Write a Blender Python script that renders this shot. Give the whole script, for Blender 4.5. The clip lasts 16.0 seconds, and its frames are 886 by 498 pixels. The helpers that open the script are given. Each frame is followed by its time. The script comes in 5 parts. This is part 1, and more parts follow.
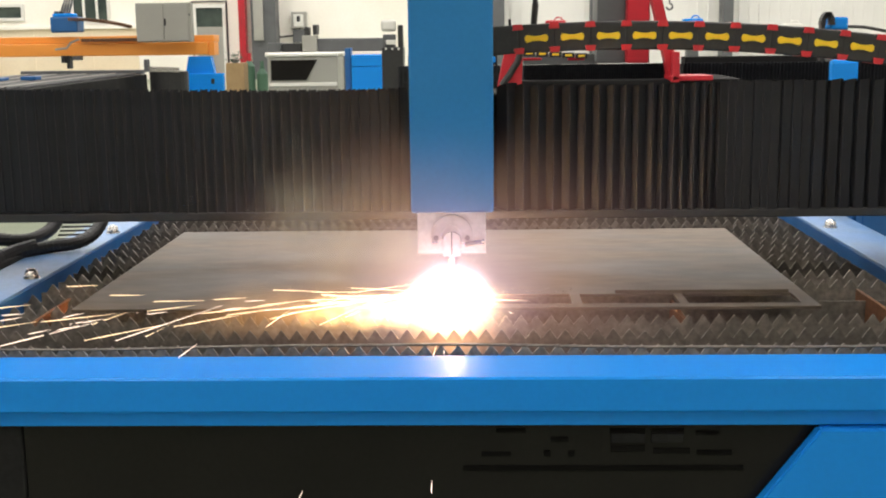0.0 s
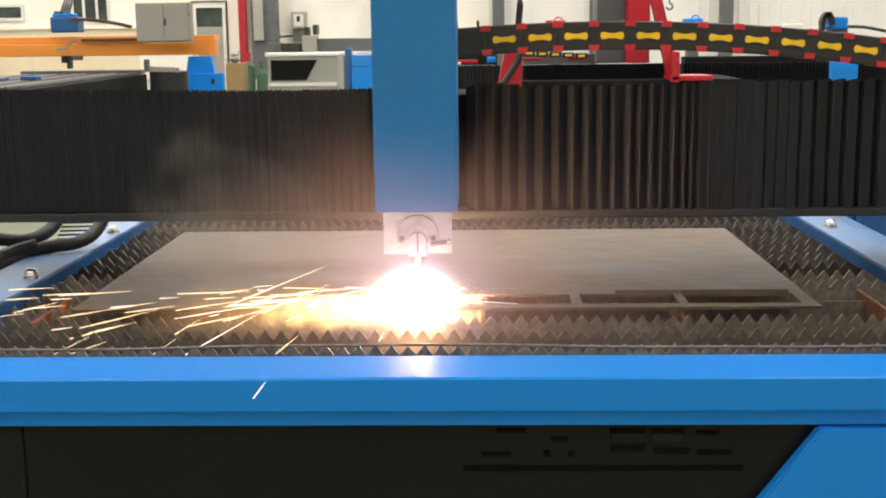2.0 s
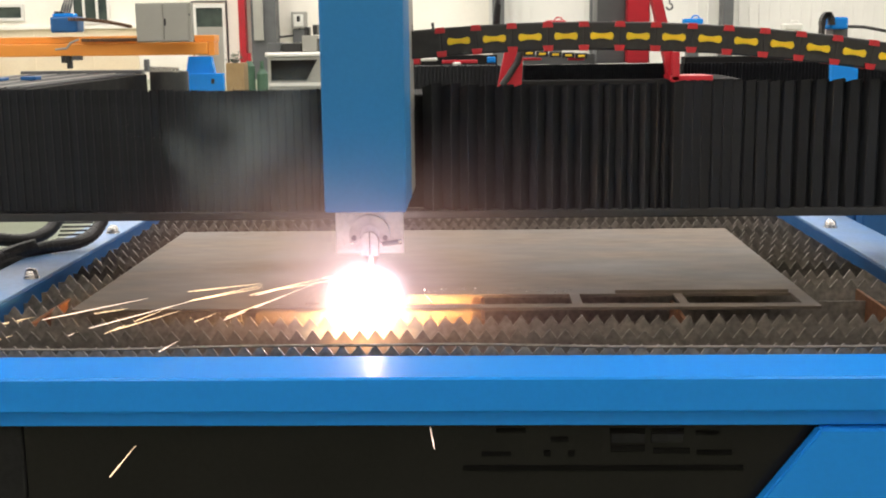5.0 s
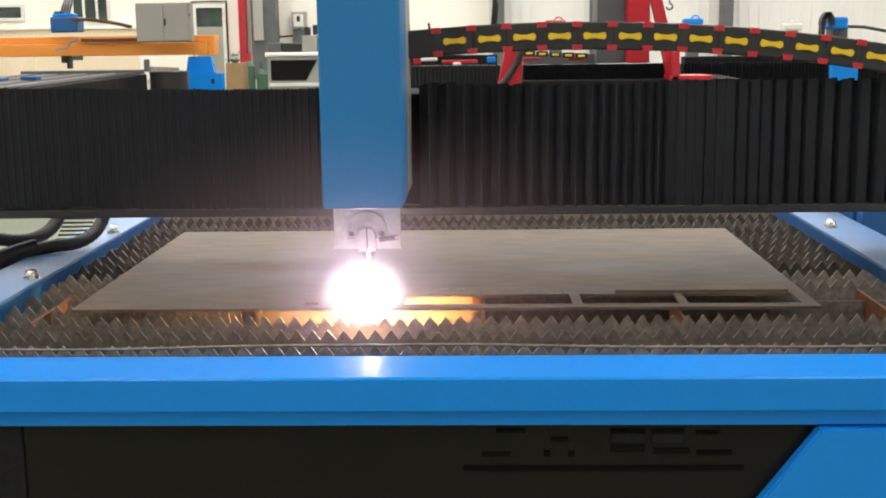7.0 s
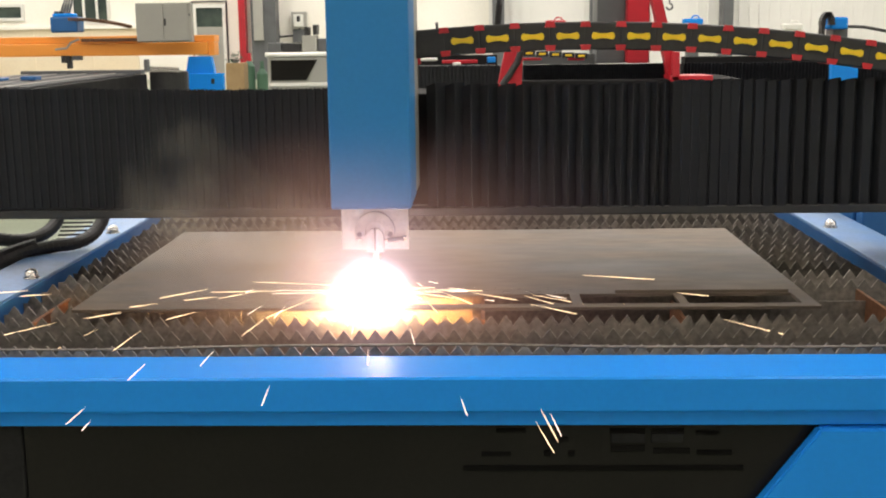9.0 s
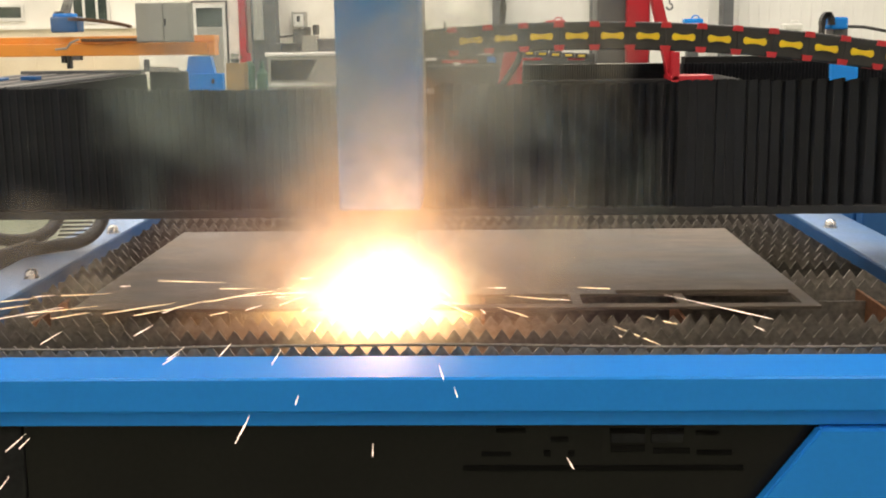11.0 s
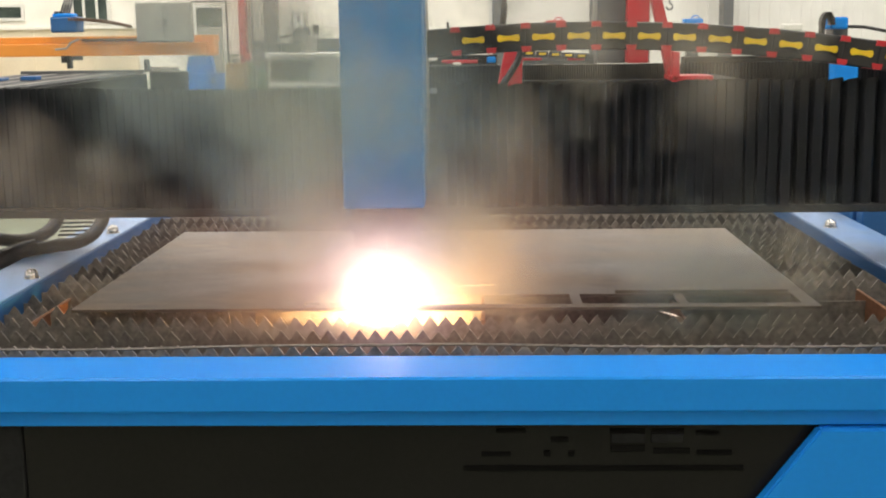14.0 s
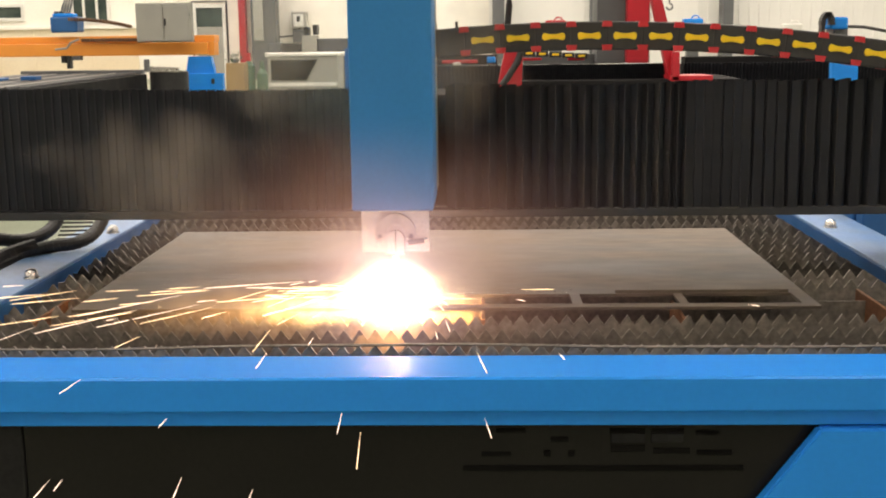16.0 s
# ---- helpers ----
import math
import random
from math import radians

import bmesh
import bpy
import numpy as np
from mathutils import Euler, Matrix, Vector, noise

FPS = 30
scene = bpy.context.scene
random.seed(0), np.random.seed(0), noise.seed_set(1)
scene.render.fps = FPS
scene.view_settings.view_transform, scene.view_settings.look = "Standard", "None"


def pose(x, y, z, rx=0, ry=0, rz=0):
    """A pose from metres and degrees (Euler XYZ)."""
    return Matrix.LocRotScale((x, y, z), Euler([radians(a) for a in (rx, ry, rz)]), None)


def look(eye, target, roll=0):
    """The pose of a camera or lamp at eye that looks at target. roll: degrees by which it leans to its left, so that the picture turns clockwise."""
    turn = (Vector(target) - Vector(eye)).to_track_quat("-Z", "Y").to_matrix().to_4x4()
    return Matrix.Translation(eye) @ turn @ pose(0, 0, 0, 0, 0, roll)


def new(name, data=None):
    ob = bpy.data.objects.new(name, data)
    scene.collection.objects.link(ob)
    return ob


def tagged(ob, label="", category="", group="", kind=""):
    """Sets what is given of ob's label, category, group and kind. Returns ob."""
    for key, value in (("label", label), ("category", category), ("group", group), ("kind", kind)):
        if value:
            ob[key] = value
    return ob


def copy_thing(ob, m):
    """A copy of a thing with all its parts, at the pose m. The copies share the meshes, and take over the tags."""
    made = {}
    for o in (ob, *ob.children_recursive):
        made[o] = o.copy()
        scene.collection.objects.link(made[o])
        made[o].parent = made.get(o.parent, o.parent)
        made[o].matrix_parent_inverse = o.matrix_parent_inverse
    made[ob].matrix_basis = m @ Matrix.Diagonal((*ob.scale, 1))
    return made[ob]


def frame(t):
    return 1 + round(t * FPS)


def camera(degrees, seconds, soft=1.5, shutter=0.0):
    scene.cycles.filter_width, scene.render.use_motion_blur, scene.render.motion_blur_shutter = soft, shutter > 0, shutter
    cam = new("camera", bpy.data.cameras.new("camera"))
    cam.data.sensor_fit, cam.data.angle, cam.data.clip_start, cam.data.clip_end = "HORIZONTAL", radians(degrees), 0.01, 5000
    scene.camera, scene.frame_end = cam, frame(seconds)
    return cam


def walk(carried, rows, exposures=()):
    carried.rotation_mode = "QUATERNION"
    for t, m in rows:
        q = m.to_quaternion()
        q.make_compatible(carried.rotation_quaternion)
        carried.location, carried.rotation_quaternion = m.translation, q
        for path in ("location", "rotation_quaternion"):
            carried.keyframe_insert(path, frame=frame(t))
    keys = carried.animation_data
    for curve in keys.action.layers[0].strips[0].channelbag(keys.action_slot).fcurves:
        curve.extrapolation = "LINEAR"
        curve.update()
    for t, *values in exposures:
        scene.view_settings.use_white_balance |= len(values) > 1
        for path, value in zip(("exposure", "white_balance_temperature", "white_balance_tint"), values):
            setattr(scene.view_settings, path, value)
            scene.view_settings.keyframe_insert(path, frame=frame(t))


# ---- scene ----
cam = camera(41.47, 16.0, soft=2.0)
EYE = Vector((0.0, 0.0, 1.3144))
PITCH, YAW = radians(10.561), radians(-1.853)
AHEAD = Vector((math.sin(YAW) * math.cos(PITCH), math.cos(YAW) * math.cos(PITCH), -math.sin(PITCH)))
STAND = look(EYE, EYE + AHEAD, -0.735)
walk(cam, [(0.0, STAND), (16.0, STAND)], exposures=[(0.0, -0.06, 6750, 14), (3.5, -0.03, 7150, 16), (6.5, 0.0, 6700, 15), (7.5, 0.0, 6700, 15), (9.0, -0.05, 6950, 15), (11.5, -0.12, 7450, 16), (12.2, -0.12, 7500, 17), (12.5, -0.12, 6800, 14), (13.0, -0.06, 6950, 14), (14.0, -0.02, 6900, 14), (16.0, -0.05, 7550, 17)])
scene.cycles.transparent_max_bounces = 64

# ---- world and lights ----
world = bpy.data.worlds.new("daylight")
scene.world = world
world.use_nodes = True
sky = world.node_tree.nodes.new("ShaderNodeTexSky")
sky.sky_type, sky.sun_disc = "NISHITA", False
sky.sun_elevation, sky.sun_rotation = radians(45), radians(120)
world.node_tree.links.new(sky.outputs["Color"], world.node_tree.nodes["Background"].inputs["Color"])
world.node_tree.nodes["Background"].inputs["Strength"].default_value = 0.1

SKYLIGHT_POWER = 1500
SKYLIGHTS = [(-9.0, 17.0), (-3.0, 17.0), (3.0, 17.0), (9.0, 17.0), (15.0, 17.0), (-15.0, 17.0)]
for sx, sy in SKYLIGHTS:
    lamp = bpy.data.lights.new("overhead_lamp", "AREA")
    lamp.shape, lamp.size, lamp.size_y = "RECTANGLE", 1.5, 46.0
    lamp.energy, lamp.color = SKYLIGHT_POWER, (1.0, 0.985, 0.96)
    new("overhead_lamp", lamp).matrix_world = look((sx, sy, 8.3), (sx, sy, 0))


# extra unseen lamp across the far end, added to brighten the far wall
lamp = bpy.data.lights.new("overhead_lamp", "AREA")
lamp.shape, lamp.size, lamp.size_y = "RECTANGLE", 44.0, 1.5
lamp.energy, lamp.color = 1100, (1.0, 0.985, 0.96)
new("overhead_lamp", lamp).matrix_world = look((0, 31.0, 8.3), (0, 31.02, 0))


# ---- materials ----
def material(name, base, rough=0.5, metal=0.0, spot=None, spot_scale=6.0, spot_amount=0.5, grain=0.0, grain_scale=120.0,
             bump=0.0, bump_scale=80.0, stretch=(1, 1, 1), coat=0.0, rough_var=0.1, piece=0.0, shine=0.5):
    """A painted, metal or plastic surface: blotches of a second colour, fine grain, uneven gloss and relief."""
    m = bpy.data.materials.new(name)
    m.use_nodes = True
    nodes, links = m.node_tree.nodes, m.node_tree.links
    shader = nodes["Principled BSDF"]
    shader.inputs["Metallic"].default_value = metal
    shader.inputs["Specular IOR Level"].default_value = shine
    shader.inputs["Coat Weight"].default_value = coat
    shader.inputs["Coat Roughness"].default_value = 0.15
    where = nodes.new("ShaderNodeTexCoord")
    mapping = nodes.new("ShaderNodeMapping")
    mapping.inputs["Scale"].default_value = stretch
    links.new(where.outputs["Object"], mapping.inputs["Vector"])

    def noise_node(scale, detail=4.0):
        n = nodes.new("ShaderNodeTexNoise")
        n.inputs["Scale"].default_value, n.inputs["Detail"].default_value = scale, detail
        links.new(mapping.outputs["Vector"], n.inputs["Vector"])
        return n

    big, fine = noise_node(spot_scale, 5.0), noise_node(grain_scale, 3.0)
    spread = nodes.new("ShaderNodeMapRange")
    spread.inputs["From Min"].default_value, spread.inputs["From Max"].default_value = 0.38, 0.68
    spread.inputs["To Max"].default_value = spot_amount
    links.new(big.outputs["Fac"], spread.inputs["Value"])
    mix = nodes.new("ShaderNodeMix")
    mix.data_type = "RGBA"
    mix.inputs["A"].default_value = (*base, 1)
    mix.inputs["B"].default_value = (*(spot or [c * 0.7 for c in base]), 1)
    links.new(spread.outputs["Result"], mix.inputs["Factor"])
    colour = mix.outputs["Result"]
    level = nodes.new("ShaderNodeMapRange")
    level.inputs["From Min"].default_value, level.inputs["From Max"].default_value = 0.3, 0.7
    level.inputs["To Min"].default_value, level.inputs["To Max"].default_value = 1 - grain, 1 + grain
    links.new(fine.outputs["Fac"], level.inputs["Value"])
    hsv = nodes.new("ShaderNodeHueSaturation")
    links.new(colour, hsv.inputs["Color"])
    value = level.outputs["Result"]
    if piece:
        info = nodes.new("ShaderNodeObjectInfo")
        vary = nodes.new("ShaderNodeMapRange")
        vary.inputs["To Min"].default_value, vary.inputs["To Max"].default_value = 1 - piece, 1 + piece
        links.new(info.outputs["Random"], vary.inputs["Value"])
        times = nodes.new("ShaderNodeMath")
        times.operation = "MULTIPLY"
        links.new(value, times.inputs[0])
        links.new(vary.outputs["Result"], times.inputs[1])
        value = times.outputs["Value"]
    links.new(value, hsv.inputs["Value"])
    links.new(hsv.outputs["Color"], shader.inputs["Base Color"])
    gloss = nodes.new("ShaderNodeMapRange")
    gloss.inputs["From Min"].default_value, gloss.inputs["From Max"].default_value = 0.3, 0.7
    gloss.inputs["To Min"].default_value = max(0.02, rough - rough_var)
    gloss.inputs["To Max"].default_value = min(1.0, rough + rough_var)
    links.new(big.outputs["Fac"], gloss.inputs["Value"])
    links.new(gloss.outputs["Result"], shader.inputs["Roughness"])
    if bump:
        rise = nodes.new("ShaderNodeBump")
        rise.inputs["Strength"].default_value, rise.inputs["Distance"].default_value = bump, 0.002
        relief = noise_node(bump_scale, 4.0)
        links.new(relief.outputs["Fac"], rise.inputs["Height"])
        links.new(rise.outputs["Normal"], shader.inputs["Normal"])
    return m


def glow_material(name, colour, strength):
    """Hot metal that gives off light."""
    m = bpy.data.materials.new(name)
    m.use_nodes = True
    nodes, links = m.node_tree.nodes, m.node_tree.links
    nodes.remove(nodes["Principled BSDF"])
    glow = nodes.new("ShaderNodeEmission")
    glow.inputs["Color"].default_value, glow.inputs["Strength"].default_value = (*colour, 1), strength
    links.new(glow.outputs["Emission"], nodes["Material Output"].inputs["Surface"])
    return m


def thinning(nodes, links, size, ragged, scale, power, seed):
    """How dense a cloud is at a place: full in the middle, nothing at its rim, ragged by noise."""
    where = nodes.new("ShaderNodeTexCoord")
    n = nodes.new("ShaderNodeTexNoise")
    n.noise_dimensions = "4D"
    n.inputs["Scale"].default_value, n.inputs["Detail"].default_value, n.inputs["W"].default_value = scale, 4.0, seed
    links.new(where.outputs["Object"], n.inputs["Vector"])
    shrink = nodes.new("ShaderNodeMapping")
    shrink.inputs["Scale"].default_value = [1 / s if s else 0.0 for s in size]
    links.new(where.outputs["Object"], shrink.inputs["Vector"])
    reach = nodes.new("ShaderNodeVectorMath")
    reach.operation = "LENGTH"
    links.new(shrink.outputs["Vector"], reach.inputs[0])
    wobble = nodes.new("ShaderNodeMath")
    wobble.operation = "MULTIPLY_ADD"
    links.new(n.outputs["Fac"], wobble.inputs[0])
    wobble.inputs[1].default_value = ragged
    links.new(reach.outputs["Value"], wobble.inputs[2])
    fall = nodes.new("ShaderNodeMapRange")
    fall.inputs["From Min"].default_value, fall.inputs["From Max"].default_value = 0.95 + ragged * 0.3, ragged * 0.5
    links.new(wobble.outputs["Value"], fall.inputs["Value"])
    curve = nodes.new("ShaderNodeMath")
    curve.operation = "POWER"
    links.new(fall.outputs["Result"], curve.inputs[0])
    curve.inputs[1].default_value = power
    return curve.outputs["Value"]


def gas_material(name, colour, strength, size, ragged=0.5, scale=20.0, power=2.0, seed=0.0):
    """Glowing gas, and the glare drawn round it, thinning outwards, through which one sees."""
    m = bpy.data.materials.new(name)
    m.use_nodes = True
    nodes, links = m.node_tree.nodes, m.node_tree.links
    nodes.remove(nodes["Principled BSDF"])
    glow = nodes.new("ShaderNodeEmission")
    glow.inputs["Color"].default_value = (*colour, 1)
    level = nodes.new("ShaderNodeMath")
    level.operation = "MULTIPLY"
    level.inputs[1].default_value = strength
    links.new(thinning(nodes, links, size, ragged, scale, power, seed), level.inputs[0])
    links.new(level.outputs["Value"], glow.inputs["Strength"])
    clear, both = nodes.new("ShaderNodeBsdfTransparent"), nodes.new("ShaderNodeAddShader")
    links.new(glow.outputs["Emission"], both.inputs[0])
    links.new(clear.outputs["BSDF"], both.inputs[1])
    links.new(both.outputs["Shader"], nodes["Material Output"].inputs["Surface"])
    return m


def smoke_material(name, colour, thick, size, seed, scale=10.0):
    """Drifting smoke, thin at its rim."""
    m = bpy.data.materials.new(name)
    m.use_nodes = True
    nodes, links = m.node_tree.nodes, m.node_tree.links
    nodes.remove(nodes["Principled BSDF"])
    level = nodes.new("ShaderNodeMath")
    level.operation = "MULTIPLY"
    level.inputs[1].default_value = thick
    links.new(thinning(nodes, links, size, 1.5, scale, 1.3, seed), level.inputs[0])
    lit, glowthrough, body = nodes.new("ShaderNodeBsdfDiffuse"), nodes.new("ShaderNodeBsdfTranslucent"), nodes.new("ShaderNodeMixShader")
    for s in (lit, glowthrough):
        s.inputs["Color"].default_value = (*colour, 1)
    links.new(lit.outputs["BSDF"], body.inputs[1])
    links.new(glowthrough.outputs["BSDF"], body.inputs[2])
    clear, both = nodes.new("ShaderNodeBsdfTransparent"), nodes.new("ShaderNodeMixShader")
    links.new(level.outputs["Value"], both.inputs["Fac"])
    links.new(clear.outputs["BSDF"], both.inputs[1])
    links.new(body.outputs["Shader"], both.inputs[2])
    links.new(both.outputs["Shader"], nodes["Material Output"].inputs["Surface"])
    return m


BLUE = material("blue_paint", (0.003, 0.24, 0.76), 0.27, spot=(0.004, 0.225, 0.71), spot_amount=0.15, rough_var=0.003, grain=0.025, bump=0.05, bump_scale=300, shine=0.18)
# blue_paint again, with the column's dimmer light put into its colour
DIMMED_BLUE = material("dimmed_blue_paint", (0.016, 0.19, 0.45), 0.5, spot=(0.01, 0.17, 0.4), spot_scale=4, spot_amount=0.3, grain=0.03, bump=0.04, bump_scale=300, shine=0.3)
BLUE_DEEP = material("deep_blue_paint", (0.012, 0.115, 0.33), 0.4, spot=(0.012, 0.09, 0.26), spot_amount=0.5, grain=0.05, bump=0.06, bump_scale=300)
PALE_RAIL = material("pale_blue_rail_paint", (0.16, 0.31, 0.58), 0.45, spot=(0.3, 0.38, 0.5), spot_scale=9, spot_amount=0.6, grain=0.1, bump=0.1)
BLACK_GLOSS = material("black_gloss_panel", (0.0105, 0.0095, 0.009), 0.16, rough_var=0.04, grain=0.1, shine=0.16)
BLACK_CLOTH = material("black_bellows_fabric", (0.0075, 0.009, 0.0125), 0.7, spot=(0.013, 0.0145, 0.018), spot_scale=25, spot_amount=0.35, grain=0.2, grain_scale=400, piece=0.22, shine=0.35)
BLACK_PLASTIC = material("black_plastic", (0.016, 0.016, 0.018), 0.42, spot=(0.03, 0.03, 0.03), spot_scale=30, grain=0.15)
# dark tone of the reflection in the front panel, laid on as colour
BLACK_REFLECTION = material("panel_reflection_black", (0.005, 0.0047, 0.0045), 0.7, shine=0.05, spot_scale=20)
BLACK_MATT = material("matt_black_steel", (0.01, 0.01, 0.011), 0.85, shine=0.2, spot=(0.018, 0.018, 0.018), spot_scale=8, grain=0.2)
YELLOW = material("yellow_plastic", (0.85, 0.58, 0.02), 0.4, spot=(0.75, 0.46, 0.02), spot_scale=60)
RED = material("red_plastic", (0.55, 0.02, 0.03), 0.4, spot=(0.4, 0.015, 0.02), spot_scale=60)
RED_PAINT = material("red_machine_paint", (0.52, 0.015, 0.03), 0.4, spot=(0.4, 0.01, 0.02), spot_scale=4, grain=0.05)
STEEL = material("mill_scale_steel", (0.083, 0.068, 0.056), 0.56, 0.3, spot=(0.17, 0.125, 0.088), spot_scale=5, spot_amount=0.9, grain=0.22, grain_scale=24, bump=0.14, bump_scale=60, stretch=(0.6, 1.5, 1))
SLAT = material("sooty_slat_steel", (0.2, 0.18, 0.16), 0.5, 0.5, spot=(0.3, 0.26, 0.22), spot_scale=22, spot_amount=0.7, grain=0.3, grain_scale=90, bump=0.25, bump_scale=120, piece=0.5)
SOOT = material("sooty_bed_steel", (0.02, 0.017, 0.015), 0.8, 0.1, spot=(0.04, 0.03, 0.024), spot_scale=12, grain=0.3)
BRIGHT_STEEL = material("bright_steel", (0.62, 0.61, 0.6), 0.22, 1.0, spot=(0.45, 0.42, 0.38), spot_scale=40, grain=0.05)
HEAD_STEEL = material("brushed_head_plate", (0.62, 0.6, 0.6), 0.42, 0.35, spot=(0.45, 0.42, 0.41), spot_scale=25, grain=0.1)
GREY_PAINT = material("grey_cabinet_paint", (0.34, 0.335, 0.3), 0.5, spot=(0.3, 0.29, 0.27), spot_scale=3, grain=0.03)
GREY_DARK = material("dark_grey_paint", (0.1, 0.105, 0.11), 0.5, spot=(0.07, 0.07, 0.075), spot_scale=3, grain=0.05)
WHITE_PAINT = material("white_paint", (0.76, 0.75, 0.71), 0.5, spot=(0.68, 0.66, 0.61), spot_scale=3, grain=0.03)
WALL_PAINT = material("cream_wall_paint", (0.9, 0.87, 0.8), 0.75, spot=(0.82, 0.77, 0.67), spot_scale=0.6, spot_amount=0.7, grain=0.04, grain_scale=25)
CLADDING = material("white_cladding", (0.74, 0.73, 0.7), 0.5, spot=(0.62, 0.61, 0.58), spot_scale=0.5, grain=0.03)
ORANGE = material("orange_machine_paint", (0.92, 0.34, 0.055), 0.4, spot=(0.84, 0.3, 0.05), spot_scale=3, grain=0.04)
FLOOR_PAINT = material("grey_green_floor_paint", (0.25, 0.285, 0.205), 0.4, spot=(0.2, 0.225, 0.165), spot_scale=0.8, grain=0.1, grain_scale=30)
ROOF = material("white_roof_sheet", (0.6, 0.6, 0.6), 0.7, spot_scale=0.5)
GLASS_DARK = material("dim_window_glass", (0.02, 0.035, 0.033), 0.08, spot=(0.1, 0.13, 0.11), spot_scale=1.5, rough_var=0.03)
# rust brown that also carries the cut's orange light on the plates
RUST_LIT = material("rusty_orange_lit_plate", (0.2, 0.085, 0.04), 0.7, 0.2, spot=(0.14, 0.06, 0.03), spot_scale=14, grain=0.25, bump=0.2)
FLANGE_STEEL = material("dull_flange_steel", (0.5, 0.48, 0.47), 0.4, 0.6, spot=(0.2, 0.18, 0.17), spot_scale=40)
CARD = material("brown_cardboard", (0.36, 0.24, 0.12), 0.8, spot_scale=5)
GREEN = material("green_bottle_paint", (0.05, 0.12, 0.075), 0.45, spot_scale=6)
HOT = glow_material("molten_spark", (1.0, 0.74, 0.45), 3.4)
HOT_PALE = glow_material("pale_spark", (1.0, 0.8, 0.65), 3.0)
WAINSCOT = material("tan_wall_panel", (0.82, 0.7, 0.52), 0.7, spot=(0.74, 0.6, 0.42), spot_scale=0.9, spot_amount=0.5, grain=0.04, grain_scale=20)
CHAIN_BROWN = material("dusty_brown_chain", (0.11, 0.055, 0.03), 0.6, spot=(0.3, 0.16, 0.08), spot_scale=30)
CORE = glow_material("white_hot_core", (1.0, 0.86, 0.82), 230.0)


# ---- building blocks ----
def part(name, bm, mat, parent=None, label="", at=None):
    """Links a bmesh as one mesh object under a thing or part."""
    me = bpy.data.meshes.new(name)
    bm.to_mesh(me)
    bm.free()
    me.materials.append(mat)
    ob = new(name, me)
    ob.parent = parent
    if at is not None:
        ob.matrix_basis = at
    if label:
        ob["label"] = label
    return ob


def thing(name, m, label, category, group="", kind=""):
    ob = new(name)
    ob.empty_display_size = 0.05
    ob.matrix_basis = m
    return tagged(ob, label, category, group, kind)


def box(bm, x0, x1, y0, y1, z0, z1, bevel=0.0, m=None):
    made = bmesh.ops.create_cube(bm, size=1.0)["verts"]
    bmesh.ops.scale(bm, vec=(abs(x1 - x0), abs(y1 - y0), abs(z1 - z0)), verts=made)
    bmesh.ops.translate(bm, vec=((x0 + x1) / 2, (y0 + y1) / 2, (z0 + z1) / 2), verts=made)
    if m:
        bmesh.ops.transform(bm, matrix=m, verts=made)
    if bevel:
        edges = list({e for v in made for e in v.link_edges})
        bmesh.ops.bevel(bm, geom=edges, offset=bevel, segments=2, affect="EDGES", profile=0.5)
    return bm


def rod(bm, a, b, r0, r1=None, sides=16):
    a, b = Vector(a), Vector(b)
    turn = (b - a).to_track_quat("Z", "Y").to_matrix().to_4x4()
    m = Matrix.Translation((a + b) / 2) @ turn
    bmesh.ops.create_cone(bm, cap_ends=True, segments=sides, radius1=r0, radius2=r0 if r1 is None else r1, depth=(b - a).length, matrix=m)
    return bm


def prism(bm, outline, y0, y1):
    """A closed outline of (x, z), drawn out from y0 to y1."""
    front = [bm.verts.new((x, y0, z)) for x, z in outline]
    back = [bm.verts.new((x, y1, z)) for x, z in outline]
    n = len(outline)
    bm.faces.new(front)
    bm.faces.new(back[::-1])
    for i in range(n):
        bm.faces.new((front[i], back[i], back[(i + 1) % n], front[(i + 1) % n]))
    bmesh.ops.recalc_face_normals(bm, faces=bm.faces)
    return bm


def tube(bm, points, r, sides=10):
    """A round cable along points."""
    rings = []
    for i, p in enumerate(points):
        way = Vector(points[min(i + 1, len(points) - 1)]) - Vector(points[max(i - 1, 0)])
        turn = way.to_track_quat("Z", "Y").to_matrix()
        rings.append([bm.verts.new(Vector(p) + turn @ Vector((r * math.cos(2 * math.pi * k / sides), r * math.sin(2 * math.pi * k / sides), 0))) for k in range(sides)])
    for a, b in zip(rings, rings[1:]):
        for k in range(sides):
            bm.faces.new((a[k], a[(k + 1) % sides], b[(k + 1) % sides], b[k]))
    bm.faces.new(rings[0][::-1])
    bm.faces.new(rings[-1])
    return bm


def B():
    return bmesh.new()


# ---- how the cutting head goes: seconds, way along the gantry, way of the gantry ----
COURSE = [(0.0, 0.0, 0.0), (1.0, -0.028, 0.0), (2.0, -0.0566, 0.001), (3.0, -0.0851, 0.0015), (4.0, -0.113, 0.0013), (4.6, -0.129, 0.003),
          (5.3, -0.1415, 0.013), (6.0, -0.1453, 0.029), (6.5, -0.1453, 0.041), (7.0, -0.1455, 0.0486), (7.5, -0.1456, 0.0631), (8.0, -0.1347, 0.065),
          (8.5, -0.1329, 0.0578), (9.0, -0.1312, 0.0415), (9.8, -0.125, 0.036), (10.7, -0.118, 0.032), (11.5, -0.1145, 0.028), (12.0, -0.1145, 0.018),
          (12.5, -0.1113, 0.016), (13.0, -0.1103, 0.021), (13.5, -0.1113, 0.03), (14.0, -0.1113, 0.0486), (14.5, -0.0989, 0.059),
          (15.0, -0.0908, 0.059), (15.5, -0.0908, 0.032), (16.0, -0.0949, 0.021)]


